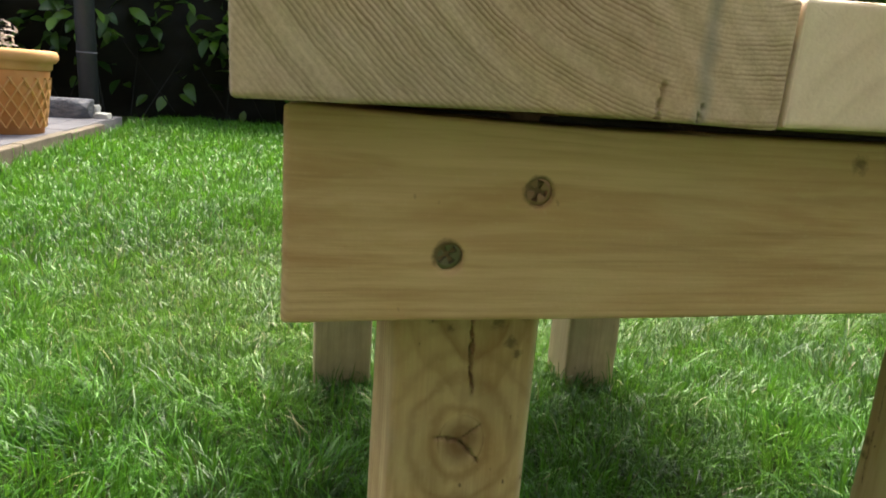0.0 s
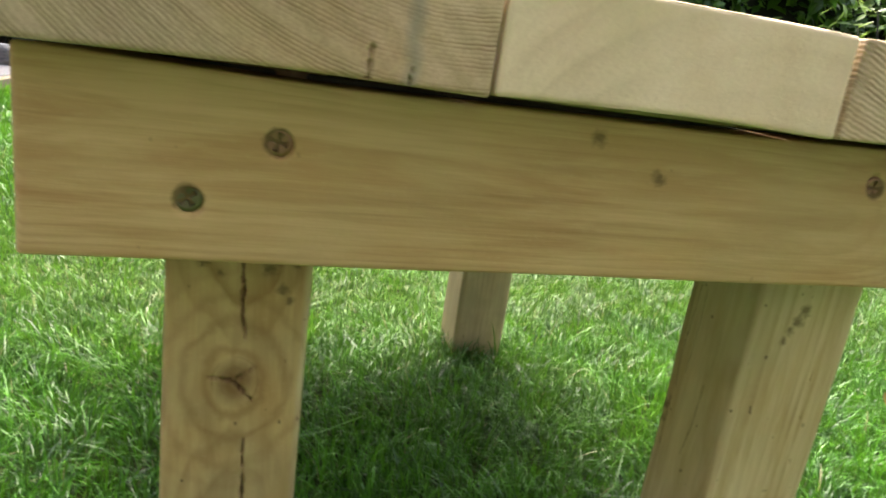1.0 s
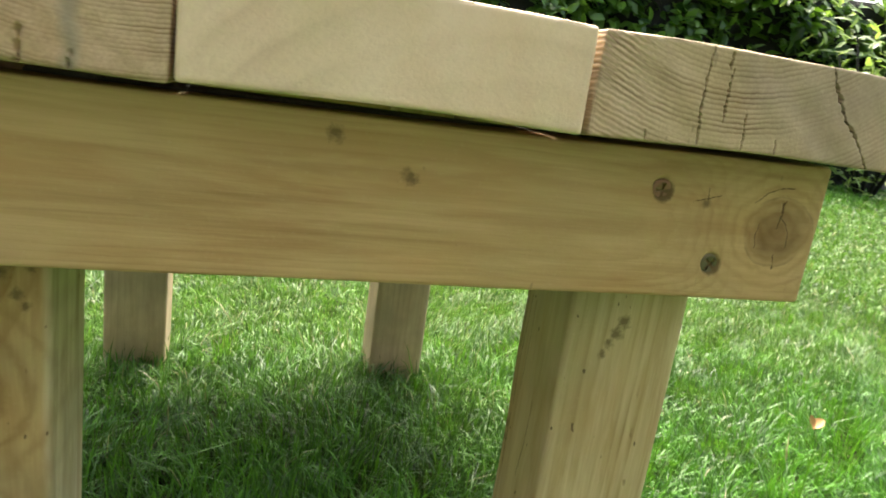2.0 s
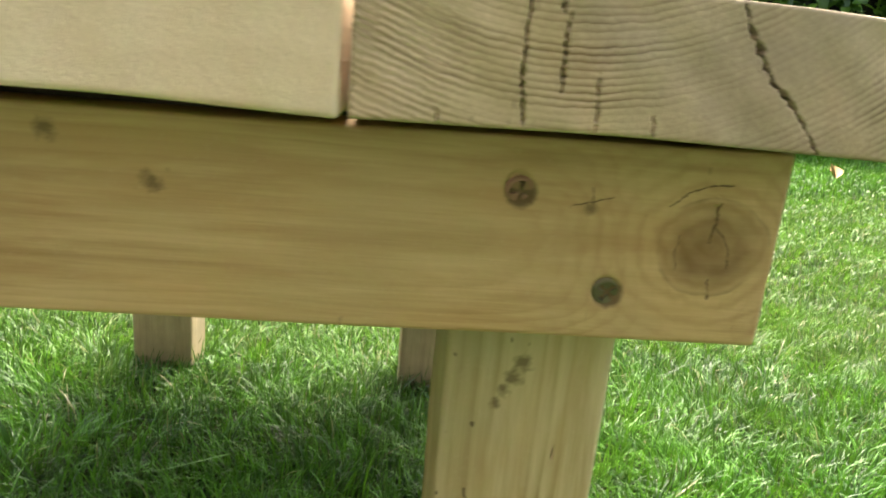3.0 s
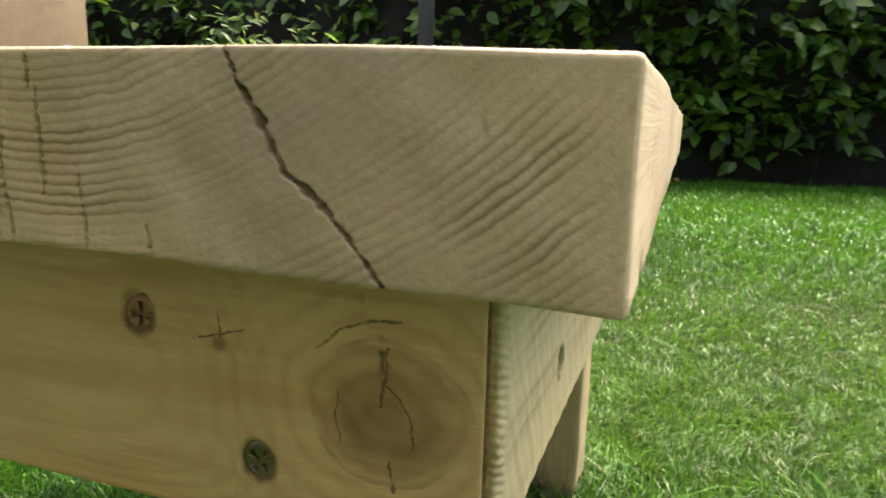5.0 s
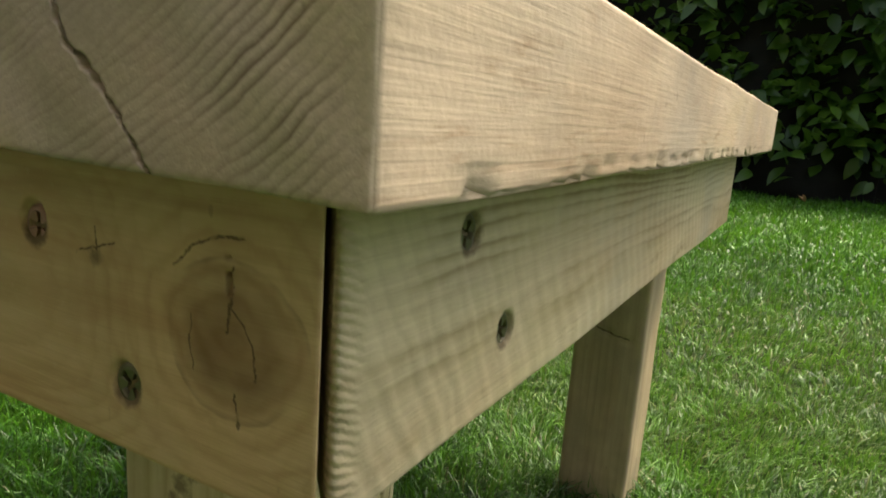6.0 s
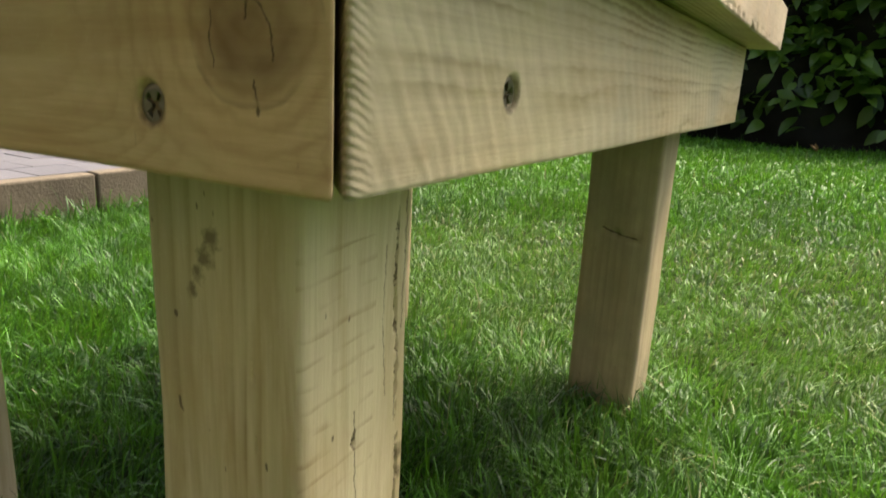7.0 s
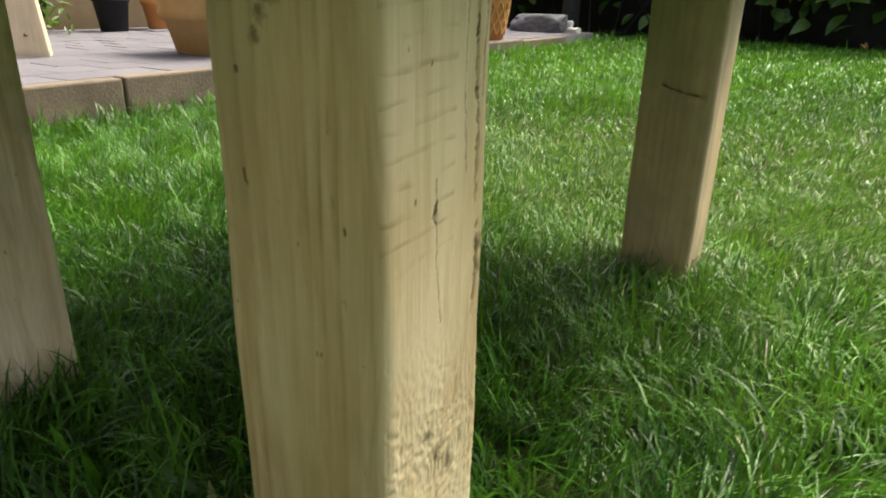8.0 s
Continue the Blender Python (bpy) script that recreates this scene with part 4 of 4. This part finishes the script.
def soil(parent, at, radius, square=False):
    bm = bmesh.new()
    lathe(bm, ((radius, 0.0), (radius * 0.98, 0.008), (radius * 0.5, 0.012)), 24, at, square)
    return fixed(part("soil", bm, SOIL, parent, "dark potting soil"))


# the round pot with a raised lattice
LP = Vector((-1.305, 3.22, PATIO_TOP))
pot = thing("plant_pot", "round terracotta plant pot with a raised lattice, on the patio", "plant pot", LP)
bm = bmesh.new()
lathe(bm, ((0.140, 0.0), (0.146, 0.004), (0.186, 0.285), (0.180, 0.30), (0.16, 0.30), (0.15, 0.27), (0.12, 0.26)), 48, LP)
fixed(part("body", bm, TERRACOTTA, pot))
bm = bmesh.new()
lathe(bm, ((0.188, 0.285), (0.196, 0.292), (0.198, 0.315), (0.212, 0.322), (0.222, 0.335), (0.224, 0.355), (0.216, 0.370), (0.200, 0.374), (0.185, 0.370), (0.180, 0.30)), 48, LP)
fixed(part("rim", bm, TERRACOTTA_PALE, pot, "thick pale rolled rim"))
bm = bmesh.new()
for k in range(20):
    for way in (-1, 1):
        last = None
        for s in range(13):
            h = 0.03 + 0.225 * s / 12
            radius = 0.146 + (0.186 - 0.146) * h / 0.285
            t = 2 * math.pi * (k + way * 2.6 * s / 12) / 20
            row = []
            for dt, dr in ((-0.034, -0.003), (-0.020, 0.009), (0.020, 0.009), (0.034, -0.003)):
                row.append(bm.verts.new(LP + Vector(((radius + dr) * math.cos(t + dt), (radius + dr) * math.sin(t + dt), h))))
            if last:
                for a in range(3):
                    bm.faces.new((last[a], last[a + 1], row[a + 1], row[a]))
            last = row
fixed(part("lattice", bm, TERRACOTTA_PALE, pot, "raised diamond lattice"))
soil(pot, LP + Vector((0, 0, 0.34)), 0.18)

# the square tapered planter with a band
SP = Vector((-1.475, 1.63, PATIO_TOP))
planter = thing("planter", "square tapered ochre clay planter with a band, on the paving", "planter", SP)
bm = bmesh.new()
lathe(bm, ((0.125, 0.0), (0.130, 0.006), (0.153, 0.114), (0.166, 0.120), (0.173, 0.148), (0.168, 0.156), (0.186, 0.26), (0.180, 0.27), (0.15, 0.26)), 40, SP, True)
fixed(part("body", bm, clay("ochre clay", (0.40, 0.25, 0.10), (0.50, 0.345, 0.17), 2), planter))
bm = bmesh.new()
lathe(bm, ((0.186, 0.255), (0.205, 0.262), (0.208, 0.285), (0.200, 0.292), (0.180, 0.29), (0.175, 0.25)), 40, SP, True)
fixed(part("rim", bm, TERRACOTTA_PALE, planter, "flat pale rim"))
soil(planter, SP + Vector((0, 0, 0.262)), 0.165, True)

# the tall square planter further back
TP = Vector((-2.12, 3.05, PATIO_TOP))
tall = thing("planter", "tall square terracotta planter with a pale wooden rim", "planter", TP)
bm = bmesh.new()
lathe(bm, ((0.20, 0.0), (0.205, 0.01), (0.30, 0.49), (0.295, 0.50), (0.26, 0.49)), 40, TP, True)
fixed(part("body", bm, TERRACOTTA, tall))
RIM_WOOD = timber("weathered rim wood", "x", (-2.2, 0.4), 90, (0.50, 0.34, 0.20), (0.34, 0.20, 0.10), seed=12.0)
for k, (dx, dy, lx, ly) in enumerate(((0, -0.30, 0.70, 0.10), (0, 0.30, 0.70, 0.10), (-0.30, 0, 0.10, 0.495), (0.30, 0, 0.10, 0.495))):
    bm = bmesh.new()
    box(bm, TP + Vector((dx - lx / 2, dy - ly / 2, 0.503)), TP + Vector((dx + lx / 2, dy + ly / 2, 0.540)), 0.004)
    fixed(part("rim_board", bm, RIM_WOOD, tall))
soil(tall, TP + Vector((0, 0, 0.485)), 0.25, True)

RP = Vector((-1.66, 3.30, PATIO_TOP))
red = thing("plant_pot", "dark red clay pot behind the tall planter", "plant pot", RP)
bm = bmesh.new()
lathe(bm, ((0.11, 0.0), (0.115, 0.006), (0.155, 0.46), (0.17, 0.47), (0.175, 0.53), (0.165, 0.535), (0.145, 0.53), (0.14, 0.46)), 36, RP)
fixed(part("body", bm, RED_CLAY, red))
soil(red, RP + Vector((0, 0, 0.48)), 0.138)

BP = Vector((-2.89, 2.11, PATIO_TOP))
black = thing("plant_pot", "black plastic nursery pot with a leafy plant", "plant pot", BP)
bm = bmesh.new()
lathe(bm, ((0.064, 0.0), (0.067, 0.003), (0.087, 0.150), (0.095, 0.152), (0.095, 0.168), (0.090, 0.170), (0.084, 0.150)), 36, BP)
fixed(part("body", bm, BLACK_PLASTIC, black))
soil(black, BP + Vector((0, 0, 0.138)), 0.082)
OP = Vector((-2.86, 2.36, PATIO_TOP + 0.010))
orange = thing("plant_pot", "small orange terracotta pot on a flat tile", "plant pot", OP)
bm = bmesh.new()
lathe(bm, ((0.052, 0.0), (0.054, 0.003), (0.072, 0.120), (0.080, 0.122), (0.084, 0.154), (0.079, 0.157), (0.071, 0.152), (0.065, 0.123)), 36, OP)
fixed(part("body", bm, TERRACOTTA, orange))
soil(orange, OP + Vector((0, 0, 0.132)), 0.066)
bm = bmesh.new()
box(bm, (-2.99, 2.23, PATIO_TOP - 0.001), (-2.71, 2.51, PATIO_TOP + 0.009), 0.003)
tagged(part("tile", bm, SLATE), "flat dark tile under the orange pot", "tile")
stone("stone", "round grey stone beside the orange pot", (-2.77, 2.45, PATIO_TOP + 0.006), (0.045, 0.045, 0.050), 3.0, SLATE, "stone")

# the wooden post of a pale garden seat
WP = Vector((-1.825, 1.095, PATIO_TOP))
seat = thing("timber_post", "thick pale sawn timber post with a bolt hole, on the paving", "post", WP)
POST_WOOD = timber("pale sawn post", "z", (-1.9, 1.2), 70, (0.56, 0.47, 0.32), (0.48, 0.38, 0.24), seed=15.0, contrast=0.6)
POST_TURN = Matrix.Translation(WP) @ Matrix.Rotation(radians(58), 4, "Z") @ Matrix.Translation(-WP)
me = beam("body", (WP.x - 0.055, WP.y - 0.06, PATIO_TOP - 0.002), (WP.x + 0.055, WP.y + 0.06, PATIO_TOP + 0.44), 0.005, (0.02, 0.02, 0.03),
          lambda p, out: p + np.stack([0.10 * (PATIO_TOP + 0.2 - p[:, 2]) * (p[:, 0] - WP.x) / 0.06, 0 * p[:, 0], 0 * p[:, 0]], -1))
me.transform(POST_TURN)
fixed(part_of("body", me, POST_WOOD, seat))
bm = bmesh.new()
bmesh.ops.create_cone(bm, cap_ends=True, segments=16, radius1=0.006, radius2=0.006, depth=0.008, matrix=POST_TURN @ pose(WP.x + 0.012, WP.y - 0.061, PATIO_TOP + 0.072, 90))
fixed(part("bolt", bm, STEEL_DARK, seat, "small dark bolt"))

g = Graph("dark grey paint")
PAINT = g.done(g.mix(g.noise(g.place(), 30, 4), (0.035, 0.038, 0.045), (0.06, 0.062, 0.068)), 0.5, g.bump(g.noise(g.place(), 200, 2), 0.2, 0.002))
pole = thing("garden_post", "dark grey round post with a pale wire, by the hedge", "post", (-1.345, 4.66, 0.0))
bm = bmesh.new()
lathe(bm, ((0.060, -0.1), (0.060, 2.3), (0.05, 2.31), (0.03, 2.33)), 28, (-1.345, 4.66, 0.0))
fixed(part("shaft", bm, PAINT, pole))
bm = bmesh.new()
lathe(bm, ((0.0605, 0.46), (0.0635, 0.462), (0.0635, 0.468), (0.0605, 0.470)), 28, (-1.345, 4.66, 0.0))
fixed(part("wire_band", bm, SLATE, pole, "pale wire round the post"))

# ---- hedge and shrubs ----
def leaf_material(name, low, high, thin_colour, gloss, through=0.35):
    g = Graph(name)
    isl = g.tree.nodes.new("ShaderNodeNewGeometry").outputs["Random Per Island"]
    rnd = g.tree.nodes.new("ShaderNodeObjectInfo").outputs["Random"]
    pick = g.math("FRACT", g.math("ADD", isl, rnd))
    col = g.mix(pick, low, high)
    col = g.mix(g.math("MULTIPLY", g.noise(g.place(), 45, 3), 0.35), col, (low[0] * 0.6, low[1] * 0.6, low[2] * 0.6))
    g.done(col, gloss, g.bump(g.noise(g.place(), 130, 2), 0.25, 0.004), spec=0.5)
    thin = g.tree.nodes.new("ShaderNodeBsdfTranslucent")
    g.put(thin.inputs["Color"], g.mix(0.5, col, thin_colour))
    both = g.tree.nodes.new("ShaderNodeMixShader")
    both.inputs[0].default_value = through
    g.put(both.inputs[1], g.bsdf.outputs[0])
    g.put(both.inputs[2], thin.outputs[0])
    g.put(g.out.inputs["Surface"], both.outputs[0])
    return g.mat


LAUREL = leaf_material("laurel leaf", (0.010, 0.040, 0.005), (0.125, 0.250, 0.026), (0.28, 0.52, 0.04), 0.40)
FRESH = leaf_material("fresh green leaf", (0.10, 0.19, 0.03), (0.22, 0.32, 0.07), (0.35, 0.50, 0.08), 0.4, 0.45)
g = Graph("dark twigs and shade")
# near-black: the deep shade among the twigs is put into the colour
TWIG_SHADE = g.done(g.mix(g.noise(g.place(), 24, 5), (0.004, 0.005, 0.003), (0.012, 0.012, 0.007)), 0.95)

# one leaf: a folded, arched oval in local x (length) and y (width)
LEAF_S = np.array([0.0, 0.10, 0.30, 0.55, 0.80, 1.0])
LEAF_W = np.array([0.02, 0.20, 0.42, 0.44, 0.26, 0.0])


def leaf_points(length, width, curl, fold):
    pts = []
    for s, w in zip(LEAF_S, LEAF_W):
        x, z = length * s, -curl * length * s * s
        pts += [(x, -w * width, z + fold * w * width), (x, 0.0, z), (x, w * width, z + fold * w * width)]
    return np.array(pts)


LEAF_Q = np.array([[3 * r + c, 3 * r + 3 + c, 3 * r + 4 + c, 3 * r + 1 + c] for r in range(5) for c in range(2)])


def leaf_cloud(places, ways, lengths, seed, width=0.58):
    """Many leaves as arrays: each at a place, pointing along a way, with its face turned up and outward."""
    rng = np.random.default_rng(seed)
    vs, qs = [], []
    for n, (p, d, l) in enumerate(zip(places, ways, lengths)):
        x = Vector(d).normalized()
        up = Vector((rng.normal(0, 0.5), rng.normal(-0.6, 0.5), 0.9))
        y = up.cross(x).normalized()
        z = x.cross(y)
        m = np.array([x, y, z])
        vs.append(leaf_points(l, l * width, rng.uniform(0.05, 0.45), rng.uniform(0.1, 0.5)) @ m + p)
        qs.append(LEAF_Q + n * 18)
    return np.concatenate(vs), np.concatenate(qs)


def hedge_face(x, z):
    """How far the hedge's leafy face stands forward of its line, uneven, hollow near the ground."""
    bulge = 0.10 * np.sin(x * 1.9 + 0.4) + 0.07 * np.sin(x * 4.3 + z * 3.1) + 0.08 * np.sin(z * 4.7 + x * 1.2)
    return bulge + 0.16 * np.clip((z - 0.25) / 0.5, 0, 1)


HEDGE_TOP = 1.85
hedge = thing("hedge", "tall dense laurel hedge with glossy leaves and a dark hollow base", "hedge", (0.5, HEDGE_Y + 0.5, 0.0))
# backing sheet coloured near-black for the shade seen between the leaves
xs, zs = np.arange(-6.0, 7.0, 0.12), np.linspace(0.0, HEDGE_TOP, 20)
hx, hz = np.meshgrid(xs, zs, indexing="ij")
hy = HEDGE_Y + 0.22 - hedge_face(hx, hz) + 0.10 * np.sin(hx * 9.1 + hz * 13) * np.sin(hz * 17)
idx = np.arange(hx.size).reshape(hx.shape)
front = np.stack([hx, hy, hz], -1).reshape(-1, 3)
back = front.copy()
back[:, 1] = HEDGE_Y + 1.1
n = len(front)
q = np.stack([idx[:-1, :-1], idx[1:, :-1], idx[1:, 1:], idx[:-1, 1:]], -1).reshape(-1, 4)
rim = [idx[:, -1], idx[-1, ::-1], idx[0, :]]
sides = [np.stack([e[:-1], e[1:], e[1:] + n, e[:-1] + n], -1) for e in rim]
fixed(part_of("thicket", mesh_from("thicket", np.concatenate([front, back]), np.concatenate([q, q[:, ::-1] + n] + sides)), TWIG_SHADE, hedge, "near-black backing sheet for the shade inside the hedge"))
rng = np.random.default_rng(21)
count = 15500
px = rng.uniform(-5.6, 6.6, count)
pz = rng.uniform(0.06, HEDGE_TOP + 0.12, count)
clump = np.sin(px * 6.1 + 2.0 * np.sin(pz * 3.7)) * np.sin(pz * 7.3 + 1.7 * np.sin(px * 4.4)) + 0.5 * np.sin(px * 14.0 + pz * 9.0)
keep = rng.uniform(0, 1, count) < np.clip((pz - 0.12) / 0.55, 0.03, 1.0) * np.clip(0.45 + 0.55 * (px + 0.6) / 1.2, 0.35, 1.0) * np.clip(0.70 + 0.70 * clump, 0.10, 1.0)
px, pz, clump = px[keep], pz[keep], clump[keep]
py = HEDGE_Y + 0.20 - hedge_face(px, pz) - rng.uniform(-0.10, 0.10, len(px)) - 0.09 * np.clip(clump, -0.5, 1.2)
ways = np.stack([rng.normal(0, 0.75, len(px)), rng.normal(-0.75, 0.35, len(px)), rng.normal(-0.25, 0.5, len(px))], -1)
lengths = rng.uniform(0.09, 0.18, len(px))
chosen = np.where((px > 0.4) & (px < 2.6) & (pz > 0.45) & (pz < 1.35) & (py < HEDGE_Y + 0.06))[0][:290]
rest = np.setdiff1d(np.arange(len(px)), chosen)
v, q = leaf_cloud(np.stack([px, py, pz], -1)[rest], ways[rest], lengths[rest], 22)
tagged(fixed(part_of("leaves", mesh_from("leaves", v, q), LAUREL, hedge, "glossy oval laurel leaves")), kind="stuff")
LEAF_MESHES = []
for k in range(5):
    me = mesh_from("leaf", leaf_points(0.12, 0.12 * (0.52 + 0.03 * k), 0.08 + 0.08 * k, 0.15 + 0.07 * k), LEAF_Q)
    me.materials.append(LAUREL)
    LEAF_MESHES.append(me)
for k in chosen:
    ob = new("leaf", LEAF_MESHES[int(k) % 5])
    ob.parent = hedge
    x = Vector(ways[k]).normalized()
    y = Vector((rng.normal(0, 0.5), rng.normal(-0.6, 0.5), 0.9)).cross(x).normalized()
    m = Matrix((x, y, x.cross(y))).transposed().to_4x4() * (lengths[k] / 0.12)
    m[3][3] = 1.0
    ob.matrix_local = Matrix.Translation((px[k] - 0.5, py[k] - HEDGE_Y - 0.5, pz[k])) @ m
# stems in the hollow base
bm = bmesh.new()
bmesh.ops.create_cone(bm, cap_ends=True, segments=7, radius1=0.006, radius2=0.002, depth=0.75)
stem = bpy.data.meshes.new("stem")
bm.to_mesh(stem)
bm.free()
stem.materials.append(TWIG_SHADE)
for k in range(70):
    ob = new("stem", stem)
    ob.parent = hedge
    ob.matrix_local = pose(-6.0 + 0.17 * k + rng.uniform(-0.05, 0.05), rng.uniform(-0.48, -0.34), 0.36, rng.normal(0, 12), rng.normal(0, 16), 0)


def shrub(name, label, at, size, count, leaf, material, seed, trunk=0.02, narrow=0.30):
    """A shrub: several tapered stems from the ground and a loose crown of single leaves."""
    rng = np.random.default_rng(seed)
    ob = thing(name, label, "plant" if "plant" in name else "shrub", at)
    tips = []
    for k in range(9):
        a = 2 * math.pi * k / 9 + rng.uniform(0, 0.5)
        base = Vector(at) + Vector((0.08 * size[0] * math.cos(a), 0.08 * size[1] * math.sin(a), -0.02))
        tip = Vector(at) + Vector((size[0] * 0.75 * math.cos(a), size[1] * 0.75 * math.sin(a), size[2] * rng.uniform(0.65, 1.0)))
        tips.append((base, tip))
        d = tip - base
        m = Matrix.Translation((base + tip) / 2) @ d.to_track_quat("Z", "Y").to_matrix().to_4x4()
        bm = bmesh.new()
        bmesh.ops.create_cone(bm, cap_ends=True, segments=8, radius1=trunk, radius2=trunk * 0.25, depth=d.length, matrix=m)
        fixed(part("stem", bm, TWIG_SHADE, ob))
    pl, wy, ln = [], [], []
    for k in range(count):
        base, tip = tips[int(rng.integers(0, 9))]
        s = rng.uniform(0.25, 1.08)
        p = base.lerp(tip, s) + Vector(rng.normal(0, 1, 3)) * 0.16 * max(size)
        p.z = max(p.z, at[2] + 0.04)
        pl.append(p)
        wy.append((rng.normal(0, 0.8), rng.normal(-0.3, 0.7), rng.normal(0.15, 0.5)))
        ln.append(leaf * rng.uniform(0.6, 1.25))
    v, q = leaf_cloud(np.array(pl), wy, ln, seed + 1, narrow)
    tagged(fixed(part_of("leaves", mesh_from("leaves", v, q), material, ob)), kind="stuff")
    return ob


shrub("shrub", "light green airy shrub in front of the hedge", (5.6, 4.55, 0.0), (0.8, 0.6, 1.75), 900, 0.14, FRESH, 31)
shrub("shrub", "light green airy shrub beside the hedge", (7.2, 4.2, 0.0), (0.9, 0.8, 1.8), 800, 0.15, FRESH, 33)
shrub("shrub", "fresh green shrub behind the tall planter", (-2.75, 4.75, 0.0), (0.50, 0.3, 1.15), 700, 0.11, FRESH, 35)
shrub("shrub", "dark leafy shrub by the garden wall", (-2.95, 1.72, PATIO_TOP), (0.16, 0.20, 0.42), 420, 0.06, LAUREL, 37, 0.014)
shrub("potted_plant", "small leafy plant in the black pot", (BP.x, BP.y, PATIO_TOP + 0.146), (0.10, 0.10, 0.20), 130, 0.06, FRESH, 39, 0.006)
shrub("potted_plant", "leafy green plant trailing over the tall planter", (TP.x + 0.12, TP.y, PATIO_TOP + 0.497), (0.26, 0.20, 0.20), 160, 0.08, FRESH, 41, 0.006)
PETAL = leaf_material("cream blossom", (0.50, 0.42, 0.30), (0.62, 0.52, 0.45), (0.6, 0.5, 0.4), 0.7, 0.3)
LILAC = leaf_material("lilac blossom", (0.46, 0.38, 0.62), (0.66, 0.60, 0.78), (0.6, 0.5, 0.7), 0.7, 0.3)
shrub("potted_plant", "pale cream spiky blossoms in the lattice pot", (LP.x - 0.03, LP.y, PATIO_TOP + 0.352), (0.09, 0.09, 0.14), 130, 0.032, PETAL, 43, 0.003)
shrub("flowering_plant", "tall lilac flowers standing behind the paving", (-2.93, 3.05, PATIO_TOP), (0.16, 0.12, 0.60), 160, 0.07, LILAC, 45, 0.006)

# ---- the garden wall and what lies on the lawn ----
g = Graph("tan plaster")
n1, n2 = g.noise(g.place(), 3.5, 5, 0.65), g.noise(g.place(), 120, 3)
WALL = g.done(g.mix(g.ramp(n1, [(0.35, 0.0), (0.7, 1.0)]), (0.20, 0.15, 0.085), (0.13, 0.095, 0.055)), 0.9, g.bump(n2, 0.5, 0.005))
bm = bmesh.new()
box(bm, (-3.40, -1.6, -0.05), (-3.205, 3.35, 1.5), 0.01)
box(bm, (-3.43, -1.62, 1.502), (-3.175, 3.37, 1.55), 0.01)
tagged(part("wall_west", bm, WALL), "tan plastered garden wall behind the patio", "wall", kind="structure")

g = Graph("grey pebbledash")
DASH = g.done(g.mix(g.noise(g.place(), 6, 5), (0.13, 0.13, 0.125), (0.09, 0.09, 0.088)), 0.9, g.bump(g.noise(g.place(), 40, 3), 0.6, 0.01))
# unseen wall added behind the camera to dim the table's front faces
bm = bmesh.new()
box(bm, (-6.5, -2.45, -0.05), (6.2, -2.15, 6.2), 0.01)
tagged(part("wall_south", bm, DASH), "unseen plain grey pebbledashed wall, added to block skylight from the south", "wall", kind="structure")

g = Graph("dry orange leaf")
DRY = g.done(g.mix(g.noise(g.place(), 90, 4), (0.30, 0.15, 0.05), (0.42, 0.27, 0.11)), 0.7)


def dry_leaf(label, at, size, turn):
    me = mesh_from("fallen_leaf", np.concatenate([leaf_points(size, size * 0.8, -0.5, 0.8), leaf_points(size * 0.7, size * 0.6, -0.9, 0.9) @ np.array([[0.3, 0.9, 0.2], [-0.9, 0.3, 0], [0, -0.2, 1.0]])]), np.concatenate([LEAF_Q, LEAF_Q + 18]))
    ob = part_of("fallen_leaf", me, DRY)
    ob.matrix_world = pose(*at, 8, -6, turn)
    return tagged(ob, label, "leaf")


dry_leaf("curled orange dead leaf lying on the lawn", (0.985, 0.385, 0.030), 0.022, 20)
dry_leaf("curled tan dead leaf lying on the lawn", (2.84, 3.34, 0.035), 0.10, 70)
dry_leaf("small orange dead leaf near the hedge", (0.52, 4.85, 0.035), 0.06, 150)
